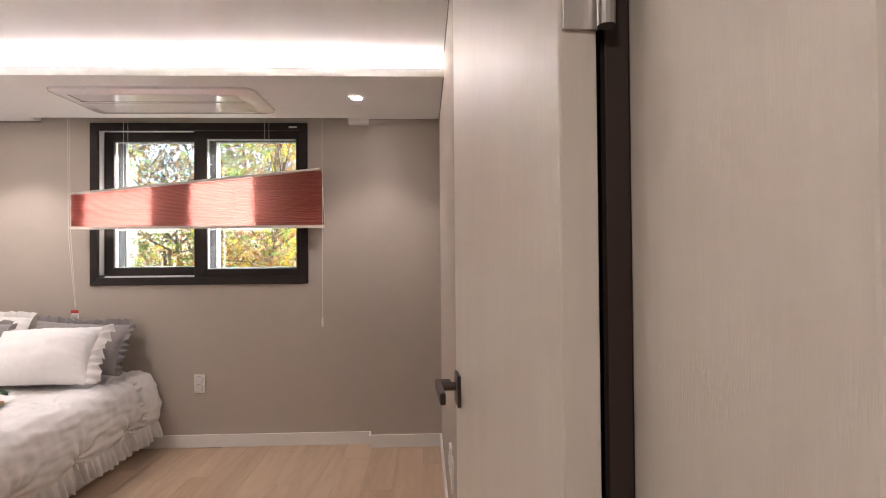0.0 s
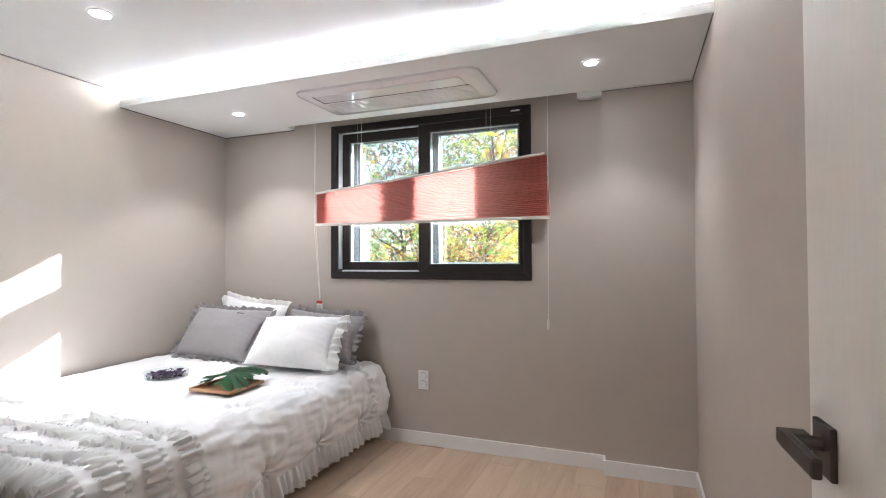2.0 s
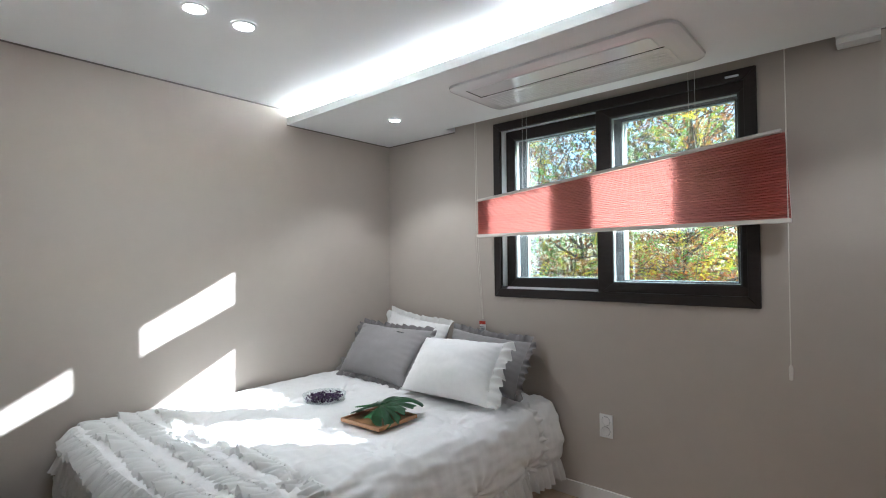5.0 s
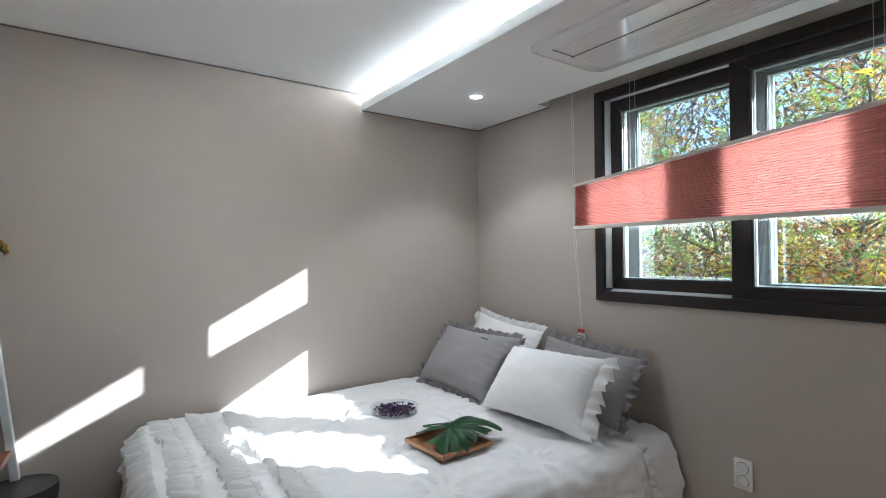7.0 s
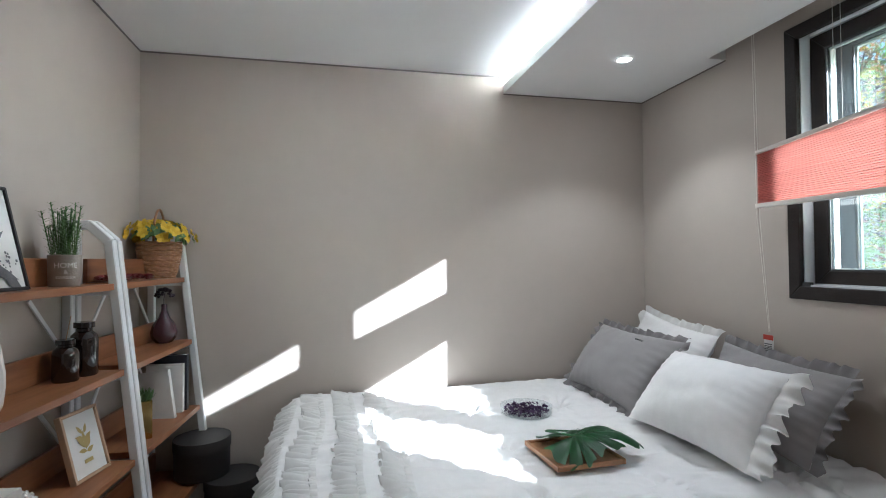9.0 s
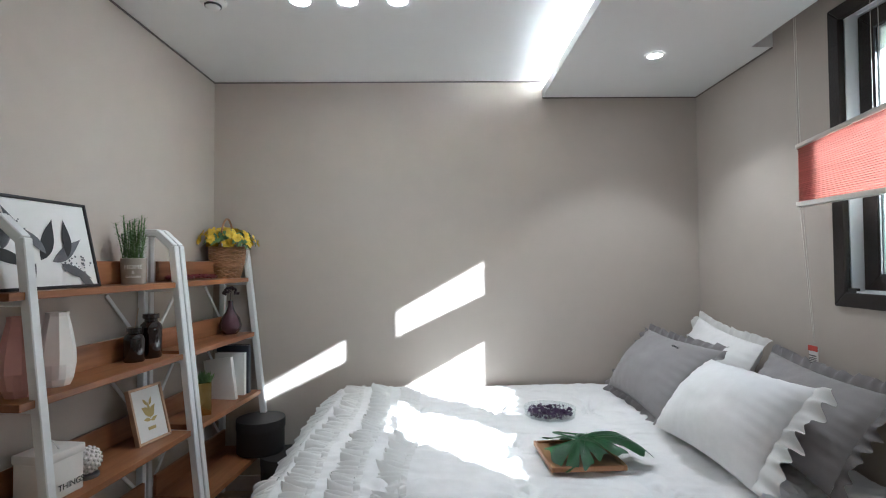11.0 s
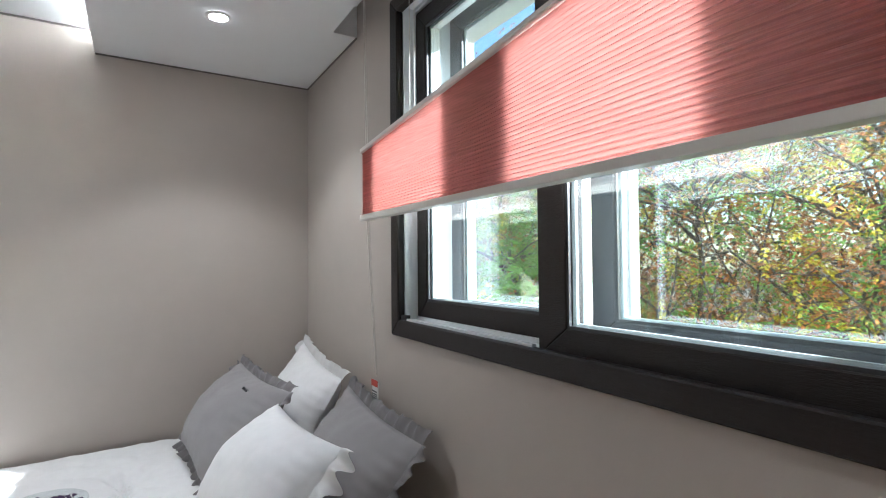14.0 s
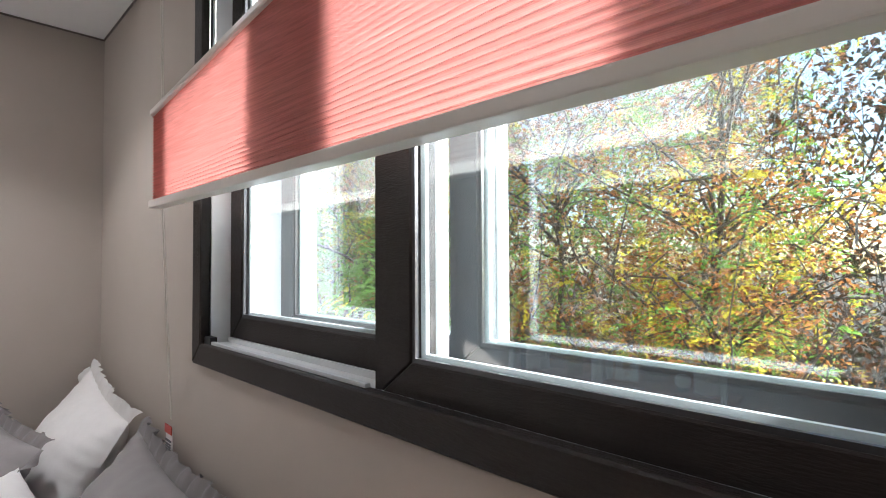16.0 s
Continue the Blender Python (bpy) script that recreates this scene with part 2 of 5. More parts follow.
def box(bm, x0, x1, y0, y1, z0, z1, bevel=0.0, m=None, seg=2):
    vs = [bm.verts.new(v) for v in ((x0, y0, z0), (x1, y0, z0), (x1, y1, z0), (x0, y1, z0), (x0, y0, z1), (x1, y0, z1), (x1, y1, z1), (x0, y1, z1))]
    fs = [bm.faces.new([vs[i] for i in f]) for f in ((3, 2, 1, 0), (4, 5, 6, 7), (0, 1, 5, 4), (1, 2, 6, 5), (2, 3, 7, 6), (3, 0, 4, 7))]
    if bevel:
        es = list({e for f in fs for e in f.edges})
        r = bmesh.ops.bevel(bm, geom=es, offset=bevel, segments=seg, affect="EDGES", profile=0.6)
        vs = list({v for f in r["faces"] for v in f.verts} | {v for v in vs if v.is_valid})
    if m is not None:
        bmesh.ops.transform(bm, matrix=m, verts=vs)
    return bm


def bx(*a, **k):
    return box(bmesh.new(), *a, **k)


def lathe(profile, seg=32, bm=None, wob=None):
    """A turned body from (radius, height) pairs; wob(angle, k) scales the radius."""
    bm = bm or bmesh.new()
    rings = []
    for k, (r, z) in enumerate(profile):
        if r < 1e-5:
            rings.append([bm.verts.new((0, 0, z))])
            continue
        rings.append([bm.verts.new((r * (wob(a, k) if wob else 1) * math.cos(a), r * (wob(a, k) if wob else 1) * math.sin(a), z)) for a in (2 * math.pi * i / seg for i in range(seg))])
    for a, b in zip(rings, rings[1:]):
        for i in range(seg):
            j = (i + 1) % seg
            if len(a) == 1 and len(b) == 1:
                continue
            if len(a) == 1:
                bm.faces.new((a[0], b[i], b[j]))
            elif len(b) == 1:
                bm.faces.new((a[i], a[j], b[0]))
            else:
                bm.faces.new((a[i], a[j], b[j], b[i]))
    bmesh.ops.recalc_face_normals(bm, faces=bm.faces)
    return bm


def tube(points, r, seg=8, bm=None, r_end=None):
    bm = bm or bmesh.new()
    pts = [Vector(p) for p in points]
    rings = []
    for k, p in enumerate(pts):
        d = (pts[min(k + 1, len(pts) - 1)] - pts[max(k - 1, 0)]).normalized()
        a = d.cross(Vector((0, 0, 1)) if abs(d.z) < 0.95 else Vector((1, 0, 0))).normalized()
        b = d.cross(a)
        rr = r if r_end is None else r + (r_end - r) * k / (len(pts) - 1)
        rings.append([bm.verts.new(p + rr * (math.cos(2 * math.pi * i / seg) * a + math.sin(2 * math.pi * i / seg) * b)) for i in range(seg)])
    for q, w in zip(rings, rings[1:]):
        for i in range(seg):
            bm.faces.new((q[i], q[(i + 1) % seg], w[(i + 1) % seg], w[i]))
    bm.faces.new(rings[0][::-1])
    bm.faces.new(rings[-1])
    bmesh.ops.recalc_face_normals(bm, faces=bm.faces)
    return bm


def beam(p, q, w, h, up=(0, 0, 1), bevel=0.003, bm=None):
    """A square bar from p to q."""
    bm = bm or bmesh.new()
    p, q = Vector(p), Vector(q)
    d = (q - p).normalized()
    a = d.cross(Vector(up)).normalized()
    b = a.cross(d)
    m = Matrix((a, d, b)).transposed().to_4x4()
    m.translation = p
    return box(bm, -w / 2, w / 2, 0, (q - p).length, -h / 2, h / 2, bevel, m, 1)


def grid_mesh(fn, nu, nv, thick=0.0):
    bm = bmesh.new()
    vs = [[bm.verts.new(fn(u / nu, v / nv)) for u in range(nu + 1)] for v in range(nv + 1)]
    for a, b in zip(vs, vs[1:]):
        for i in range(nu):
            bm.faces.new((a[i], a[i + 1], b[i + 1], b[i]))
    if thick:
        bmesh.ops.solidify(bm, geom=list(bm.faces), thickness=thick)
    return bm


def text_on(name, words, size, m, material, parent, depth=0.0004):
    cu = bpy.data.curves.new(name, "FONT")
    cu.body, cu.size, cu.align_x, cu.align_y, cu.extrude = words, size, "CENTER", "CENTER", depth
    tmp = bpy.data.objects.new(name, cu)
    me = bpy.data.meshes.new_from_object(tmp)
    bpy.data.objects.remove(tmp)
    ob = new(name, me)
    me.materials.append(material)
    ob.parent = parent
    ob.matrix_local = m
    return ob


def structure(ob, label, category):
    return tagged(ob, label, category, kind="structure")


# ---- structure ----
def wall(name, boxes, material=None, label="warm greige papered wall", bevel=0.0):
    bm = bmesh.new()
    for b in boxes:
        box(bm, *b, bevel=bevel)
    return structure(part(name, bm, material or M_WALL), label, "wall")


ZT = 2.45
wall("wall_west", [(XL - 0.15, XL, YB - 0.35, 3.765, 0, ZT)], label="warm greige papered side wall beside the bed")
wall("wall_east", [(XR, XR + 0.15, 1.42, 3.765, 0, ZT), (XR + 0.145, XR + 0.29, YDOOR - 0.26, 1.42, 0, ZT)], label="warm greige papered wall behind the door")
wall("wall_north", [(XL, WX0 + 0.02, YW, 3.765, 0, ZT), (WX1 - 0.02, XJ, YW, 3.765, 0, ZT), (WX0 + 0.02, WX1 - 0.02, YW, 3.765, 0, WZ0 + 0.02),
     (WX0 + 0.02, WX1 - 0.02, YW, 3.765, WZ1 + 0.001, ZT), (XJ, XR, YJ, 3.765, 0, ZT)], label="warm greige papered wall round the window")
wall("wall_south", [(XL, -0.62, YOUT, YB, 0, ZT), (-0.62, XOPEN - 0.05, YOUT, YDOOR, 0, ZT), (XOPEN - 0.05, XR + 0.145, YOUT, YDOOR, 2.10, ZT)], label="warm greige papered wall behind the shelf")
# unseen corridor walls, added as a closed box that keeps sky light out
wall("wall_corridor", [(-1.6, XOPEN - 0.05, YOUT - 0.02, YOUT, 0, ZT), (XJAMB + 0.03, 1.6, YOUT - 0.02, YOUT, 0, ZT), (-1.6, 1.6, -1.6, -1.45, 0, ZT), (-1.75, -1.6, -1.6, YOUT, 0, ZT), (1.6, 1.75, -1.6, YOUT, 0, ZT)],
     label="plain unseen corridor wall added to close off the space outside the bedroom")
ceil = bx(XL, XR, YOUT, YD + 0.16, ZC, ZT)
box(ceil, XR, XR + 0.145, YOUT, 1.42, ZC, ZT)
box(ceil, -1.6, 1.6, -1.45, YOUT - 0.02, ZC, ZT)
structure(part("ceiling", ceil, M_CEIL), "smooth white painted ceiling", "ceiling")
# lowered strip along the window, with a lip that hides the light strip and a pocket for the blind
PX0, PX1, YP = -2.04, -0.028, 3.445
drop = bx(XL, XR, YD, YP, ZD, ZD + 0.018)
box(drop, XL, XR, YD, YD + 0.014, ZD + 0.018, ZD + 0.046)
box(drop, XL, PX0, YP, YW, ZD, ZD + 0.018)
box(drop, PX1, XR, YP, YW, ZD - 0.003, ZD + 0.018)
box(drop, XL, XR, YD + 0.16, YP, ZD + 0.018, ZT)
box(drop, XL, PX0, YP, YW, ZD + 0.018, ZT)
box(drop, PX1, XR, YP, YW, ZD + 0.018, ZT)
box(drop, PX0, PX1, YP, YW, ZD + 0.12, ZT)
box(drop, PX1, XJ, YP + 0.02, YW, ZD - 0.024, ZD - 0.003)
structure(part("ceiling_lowered", drop, M_CEIL), "white lowered ceiling strip with a lit cove edge", "ceiling")
cove = empty("cove_light", ((XL + XR) / 2, YD + 0.1, ZD + 0.02))
tagged(cove, "long warm white light strip hidden behind the ceiling lip", "cove light")
part("light_strip", bx(-1.6, 1.6, 0.02, 0.035, 0.0, 0.008), M_STRIP, cove)
# dark strips where walls meet the ceiling; their colour stands in for a gap's shade
gap = bx(XL, XL + 0.004, YB, YD, ZC - 0.007, ZC)
box(gap, XL, -0.62, YB, YB + 0.004, ZC - 0.007, ZC)
box(gap, XL, XL + 0.004, YD, YW, ZD - 0.006, ZD)
box(gap, XR - 0.004, XR, YD, YJ, ZD - 0.006, ZD)
box(gap, XR - 0.004, XR, 1.42, YD, ZC - 0.007, ZC)
box(gap, XL, PX0, YW - 0.004, YW, ZD - 0.006, ZD)
box(gap, XJ, XR, YJ - 0.004, YJ, ZD - 0.006, ZD)
structure(part("trim", gap, M_GAP_SHADE), "thin dark strip under the ceiling painted as the shade of a gap", "trim")
bb = bmesh.new()
for b in ((XL, XL + 0.012, YB, YW, 0, 0.082), (XL, XJ, YW - 0.012, YW, 0, 0.082), (XJ - 0.012, XJ, YJ - 0.012, YW - 0.012, 0, 0.082), (XJ, XR, YJ - 0.012, YJ, 0, 0.082),
          (XR - 0.012, XR, 1.42, YJ - 0.012, 0, 0.082), (XL, -0.62, YB, YB + 0.012, 0, 0.082)):
    box(bb, *b, bevel=0.002)
structure(part("baseboard", bb, M_BASE), "low white painted baseboard", "baseboard")

# door frame, door and hinge
jamb = bx(XJAMB, XJAMB + 0.04, YOUT - 0.01, YDOOR + 0.005, 0, 2.06, bevel=0.003)
box(jamb, XOPEN - 0.05, XOPEN, YOUT - 0.01, YDOOR + 0.005, 0, 2.06, bevel=0.003)
box(jamb, XOPEN - 0.05, XJAMB + 0.04, YOUT - 0.01, YDOOR + 0.005, 2.06, 2.10, bevel=0.003)
box(jamb, XJAMB + 0.012, XJAMB + 0.10, YOUT - 0.022, YOUT - 0.01, 0, 2.14, bevel=0.003)
box(jamb, XOPEN - 0.11, XOPEN - 0.012, YOUT - 0.022, YOUT - 0.01, 0, 2.14, bevel=0.003)
structure(part("door_frame", jamb, M_DOOR), "pale cream film-wrapped door frame", "door frame")
gasket = bx(0.648, XJAMB + 0.001, YDOOR + 0.006, YDOOR + 0.02, 0.005, 2.05, bevel=0.001)
structure(part("trim_door_gasket", gasket, M_GASKET), "dark brown rubber seal of the door frame", "trim")

DOOR_A = math.degrees(math.atan2(1.515 - 0.648, 0.548 - 0.600))
door = empty("door_1", (0.600, 0.648, 0.0), DOOR_A)
structure(door, "open cream film-wrapped bedroom door against the wall", "door")
part("door_leaf", bx(0, 0.87, -0.040, 0.0, 0.012, 2.045, bevel=0.003), M_DOOR, door)
hw = bx(0.765, 0.835, 0.0, 0.009, 0.865, 0.945, bevel=0.003)
part("handle_plate", hw, M_HANDLE, door, "square dark bronze rose plate")
hl = lathe([(0.011, 0), (0.011, 0.05), (0.0, 0.05)], 16)
bmesh.ops.transform(hl, matrix=pose(0.80, 0.008, 0.912, -90), verts=hl.verts)
part("handle_neck", hl, M_HANDLE, door)
lv = bx(0.685, 0.822, 0.046, 0.060, 0.897, 0.926, bevel=0.005)
box(lv, 0.80, 0.835, 0.02, 0.060, 0.900, 0.923, bevel=0.003)
part("lever", lv, M_HANDLE, door, "flat dark bronze lever handle")
for z in (1.47, 0.22):
    hg = lathe([(0, 0), (0.009, 0), (0.009, 0.09), (0, 0.09)], 14)
    bmesh.ops.transform(hg, matrix=pose(-0.012, -0.045, z), verts=hg.verts)
    box(hg, -0.004, 0.0, -0.04, -0.004, z, z + 0.09, bevel=0.001)
    part("hinge", hg, M_STEEL, door, "brushed steel barrel hinge")

# floor slab; boards come last
structure(part("floor", box(bx(XL - 0.1, XR + 0.2, YOUT, YEXT, -0.12, -0.004), -1.6, 1.6, -1.45, YOUT, -0.12, -0.004), mat("floor_base", (0.3, 0.22, 0.15), 0.8)), "light oak laminate floor", "floor")


# ---- window ----
def frame_ring(bm, x0, x1, z0, z1, y0, y1, w, bevel=0.003):
    """A mitred frame."""
    for quad in (((x0, z0), (x1, z0), (x1 - w, z0 + w), (x0 + w, z0 + w)), ((x1, z0), (x1, z1), (x1 - w, z1 - w), (x1 - w, z0 + w)),
                 ((x1, z1), (x0, z1), (x0 + w, z1 - w), (x1 - w, z1 - w)), ((x0, z1), (x0, z0), (x0 + w, z0 + w), (x0 + w, z1 - w))):
        a = [bm.verts.new((x, y0, z)) for x, z in quad]
        b = [bm.verts.new((x, y1, z)) for x, z in quad]
        fs = [bm.faces.new(a), bm.faces.new(b[::-1])] + [bm.faces.new((a[i], b[i], b[(i + 1) % 4], a[(i + 1) % 4])) for i in range(4)]
        bmesh.ops.recalc_face_normals(bm, faces=fs)
        if bevel:
            bmesh.ops.bevel(bm, geom=list({e for f in fs for e in f.edges}), offset=bevel, segments=1, affect="EDGES")
    return bm


win = empty("window_1", ((WX0 + WX1) / 2, YW, WZ0))
structure(win, "dark framed double sliding window looking onto autumn trees", "window")


def wpart(name, bm, material, label=""):
    bmesh.ops.translate(bm, verts=bm.verts, vec=-win.matrix_world.translation)
    return part(name, bm, material, win, label)


wpart("window_frame", frame_ring(bmesh.new(), WX0, WX1, WZ0, WZ1, YW - 0.014, YW + 0.010, 0.05), M_FRAME, "near-black wood-grain window frame")
YM = 3.765
liner = bx(WX0 + 0.03, WX0 + 0.05, YW + 0.011, YM, WZ0 + 0.03, WZ1 - 0.03)
box(liner, WX1 - 0.05, WX1 - 0.03, YW + 0.011, YM, WZ0 + 0.03, WZ1 - 0.03)
box(liner, WX0 + 0.05, WX1 - 0.05, YW + 0.011, YM, WZ0 + 0.03, WZ0 + 0.048)
box(liner, WX0 + 0.05, WX1 - 0.05, YW + 0.011, YM, WZ1 - 0.032, WZ1 - 0.014)
wpart("frame_liner", liner, M_UPVC, "white plastic inner lining of the frame")
for z0, z1 in ((WZ0 + 0.048, WZ0 + 0.060), (WZ1 - 0.044, WZ1 - 0.032)):
    wpart("track", bx(WX0 + 0.06, WX1 - 0.05, YW + 0.046, YW + 0.052, z0, z1, bevel=0.001), M_ALU, "pale aluminium slide track")
wpart("track", bx(WX0 + 0.062, -1.064, YW - 0.002, YW + 0.008, WZ0 + 0.0495, WZ0 + 0.0565, bevel=0.001), M_ALU, "pale aluminium slide track")
wpart("track_stop", bx(WX0 + 0.05, WX0 + 0.085, YW - 0.004, YW + 0.012, WZ0 + 0.0495, WZ0 + 0.066, bevel=0.002), M_BLACK, "small black rubber stop")


def sash(x0, x1, y0, y1, w, z0, z1, fm, name="sash", h=None):
    """A sliding sash: stiles of width w, rails of height h, a glazing bead, an aluminium spacer and a pane."""
    h = h or w
    bm = bmesh.new()
    for quad in (((x0, z0), (x1, z0), (x1 - w, z0 + h), (x0 + w, z0 + h)), ((x1, z0), (x1, z1), (x1 - w, z1 - h), (x1 - w, z0 + h)),
                 ((x1, z1), (x0, z1), (x0 + w, z1 - h), (x1 - w, z1 - h)), ((x0, z1), (x0, z0), (x0 + w, z0 + h), (x0 + w, z1 - h))):
        a = [bm.verts.new((x, y0, z)) for x, z in quad]
        b = [bm.verts.new((x, y1, z)) for x, z in quad]
        fs = [bm.faces.new(a), bm.faces.new(b[::-1])] + [bm.faces.new((a[i], b[i], b[(i + 1) % 4], a[(i + 1) % 4])) for i in range(4)]
        bmesh.ops.recalc_face_normals(bm, faces=fs)
        bmesh.ops.bevel(bm, geom=list({e for f in fs for e in f.edges}), offset=0.0025, segments=1, affect="EDGES")
    ob = wpart(name, bm, fm)
    ym = (y0 + y1) / 2
    for nm, ins, yb, wd, mt in (("glazing_bead", 0.001, y0 + 0.003, 0.007, M_BEAD), ("spacer", 0.001, ym + 0.004, 0.011, M_ALU)):
        bd = frame_ring(bmesh.new(), x0 + w - ins, x1 - w + ins, z0 + h - ins, z1 - h + ins, yb, yb + 0.006, wd, 0)
        bmesh.ops.translate(bd, verts=bd.verts, vec=-win.matrix_world.translation)
        part(nm, bd, mt, ob)
    gl = bx(x0 + w, x1 - w, ym - 0.003, ym + 0.002, z0 + h, z1 - h)
    bmesh.ops.translate(gl, verts=gl.verts, vec=-win.matrix_world.translation)
    g = part("pane", gl, M_GLASS, ob)
    g.visible_shadow = False
    return ob


sash(-1.061, WX1 + 0.006, YW + 0.0125, YW + 0.044, 0.080, WZ0 + 0.034, WZ1 - 0.034, M_FRAME, h=0.062)
sash(WX0 + 0.052, -1.000, YW + 0.054, YW + 0.082, 0.060, WZ0 + 0.050, WZ1 - 0.046, M_FRAME)
wpart("sash_back", frame_ring(bmesh.new(), WX0 + 0.052, -1.000, WZ0 + 0.050, WZ1 - 0.046, YW + 0.0825, YW + 0.110, 0.060), M_UPVC, "white outer face of the sash")
sash(-1.045, WX1 - 0.05, 3.694, 3.719, 0.062, WZ0 + 0.05, WZ1 - 0.034, M_OUTSASH, "outer_sash", 0.050)
sash(WX0 + 0.05, -0.985, 3.722, 3.747, 0.062, WZ0 + 0.05, WZ1 - 0.034, M_OUTSASH, "outer_sash", 0.050)
wpart("screen_stile", bx(-1.030, -0.974, 3.750, 3.763, WZ0 + 0.06, WZ1 - 0.05, bevel=0.002), M_UPVC, "white screen stile")
wpart("frame_badge", bx(-0.43, -0.375, YW - 0.016, YW - 0.013, 2.102, 2.112, bevel=0.001), M_ALU, "small pale badge")

# ---- outside ----
def bank(u, v):
    x, y = -70 + 140 * u, YEXT + 86 * v * v
    rise = min(max((y - 11.5) / 8.0, 0.0), 1.0)
    return Vector((x, y, -3.0 + 2.6 * rise * rise * (3 - 2 * rise) + 0.25 * noise.noise((x * 0.5, y * 0.5, 3.0))))


structure(part("ground", grid_mesh(bank, 140, 60), mat("leafy_earth", (0.085, 0.05, 0.024), 0.95, 0.55, 1.6)), "leaf-strewn wooded bank outside the window", "ground")
facade = bx(-6.0, -1.745, YM + 0.002, YEXT, -3.2, 3.4)
box(facade, -0.27, 3.0, YM + 0.002, YEXT, -3.2, 3.4)
box(facade, -1.745, -0.27, YM + 0.002, YEXT, -3.2, 1.075)
box(facade, -1.745, -0.27, YM + 0.002, YEXT, 2.088, 3.4)
structure(part("outer_wall", facade, M_STONE), "pale rough rendered outer wall round the window", "wall")

# ---- bed ----
BX0, BW, BY0, BL, BZ, BR = -2.662, 1.25, 3.520, 1.93, 0.552, 0.12
TUFTS = [(0.36 + 0.42 * i, 0.30 + 0.42 * j) for i in range(4) for j in range(4)]


def duvet(s, t, lift=0.0):
    """The cover's place at s metres from the wall and t metres from the head of the bed."""
    ds, dt = max(0.0, s - BW), max(0.0, t - BL)
    x, y = BX0 + min(s, BW), BY0 - min(t, BL)
    l = math.hypot(ds, dt)
    z = BZ - 0.03 + 0.040 * max(0.0, 1 - s / 1.0) ** 1.3 + 0.012 * math.sin(3.1 * s + 0.8) * math.sin(2.3 * t + 0.4)
    nrm = Vector((0, 0, 1))
    if l > 0:
        d = Vector((ds / l, -dt / l, 0))
        a = min(l / BR, math.pi / 2)
        out, down = BR * math.sin(a), BR * (1 - math.cos(a))
        rest = l - BR * math.pi / 2
        if rest > 0:
            f = min(rest / 0.34, 1)
            down += rest
            out += 0.035 * math.sin(math.pi * f) - 0.09 * f * f
        out *= 1 - 0.45 * (dt / l) ** 2
        x, y, z = x + d.x * out, y + d.y * out, z - down
        nrm = (Vector((0, 0, math.cos(a))) + d * math.sin(a)).normalized()
    puff = 0.0
    for a, b in TUFTS:
        q = math.hypot(s - a, t - b)
        if q < 0.25:
            puff -= 0.042 * math.exp(-(q / 0.055) ** 2)
            puff += 0.010 * math.exp(-(q / 0.13) ** 2) * math.sin(9 * math.atan2(t - b, s - a) + 3 * a)
    n3 = noise.noise((s * 2.2, t * 2.2, 1.7)) * 0.018 + noise.noise((s * 14 + 3 * t, t * 5, 4.1)) * 0.008 + noise.noise((s * 30, t * 9 + 5 * s, 9.1)) * 0.007 + 0.005 * math.sin(70 * s + 6 * noise.noise((s * 5, t * 3, 2.2))) * math.exp(-((t - 1.40) / 0.13) ** 2) + noise.noise((s * 9 - 12 * t, t * 22 + 4 * s, 3.3)) * 0.004
    return Vector((x, y, z)) + nrm * (puff + n3 + lift), nrm


SMAX, TMAX = BW + 0.44, BL + 0.44


def rest_z(x, y, r):
    """The height at which something of radius r rests on the comforter."""
    return max(duvet(x - BX0 + r * 0.8 * a, BY0 - y + r * 0.8 * b)[0].z for a in (-1, 0, 1) for b in (-1, 0, 1)) - 0.004


bed = empty("bed", (-2.0, 2.5, 0.0))
tagged(bed, "low bed made up with a white ruffled comforter", "bed")


def bpart(name, bm, material, label="", smooth=50):
    bmesh.ops.translate(bm, verts=bm.verts, vec=(2.0, -2.5, 0.0))
    return part(name, bm, material, bed, label, smooth)


bpart("mattress", bx(-2.65, -1.36, 1.56, 3.52, 0.10, 0.50, bevel=0.05, seg=3), M_WHITE)
bpart("bed_base", bx(-2.64, -1.40, 1.59, 3.51, 0.0, 0.12, bevel=0.01), M_WHITE)
comforter = bpart("comforter", grid_mesh(lambda u, v: duvet(u * SMAX, v * TMAX)[0], 200, 260), M_WHITE, "puffy white cotton comforter with tufts")


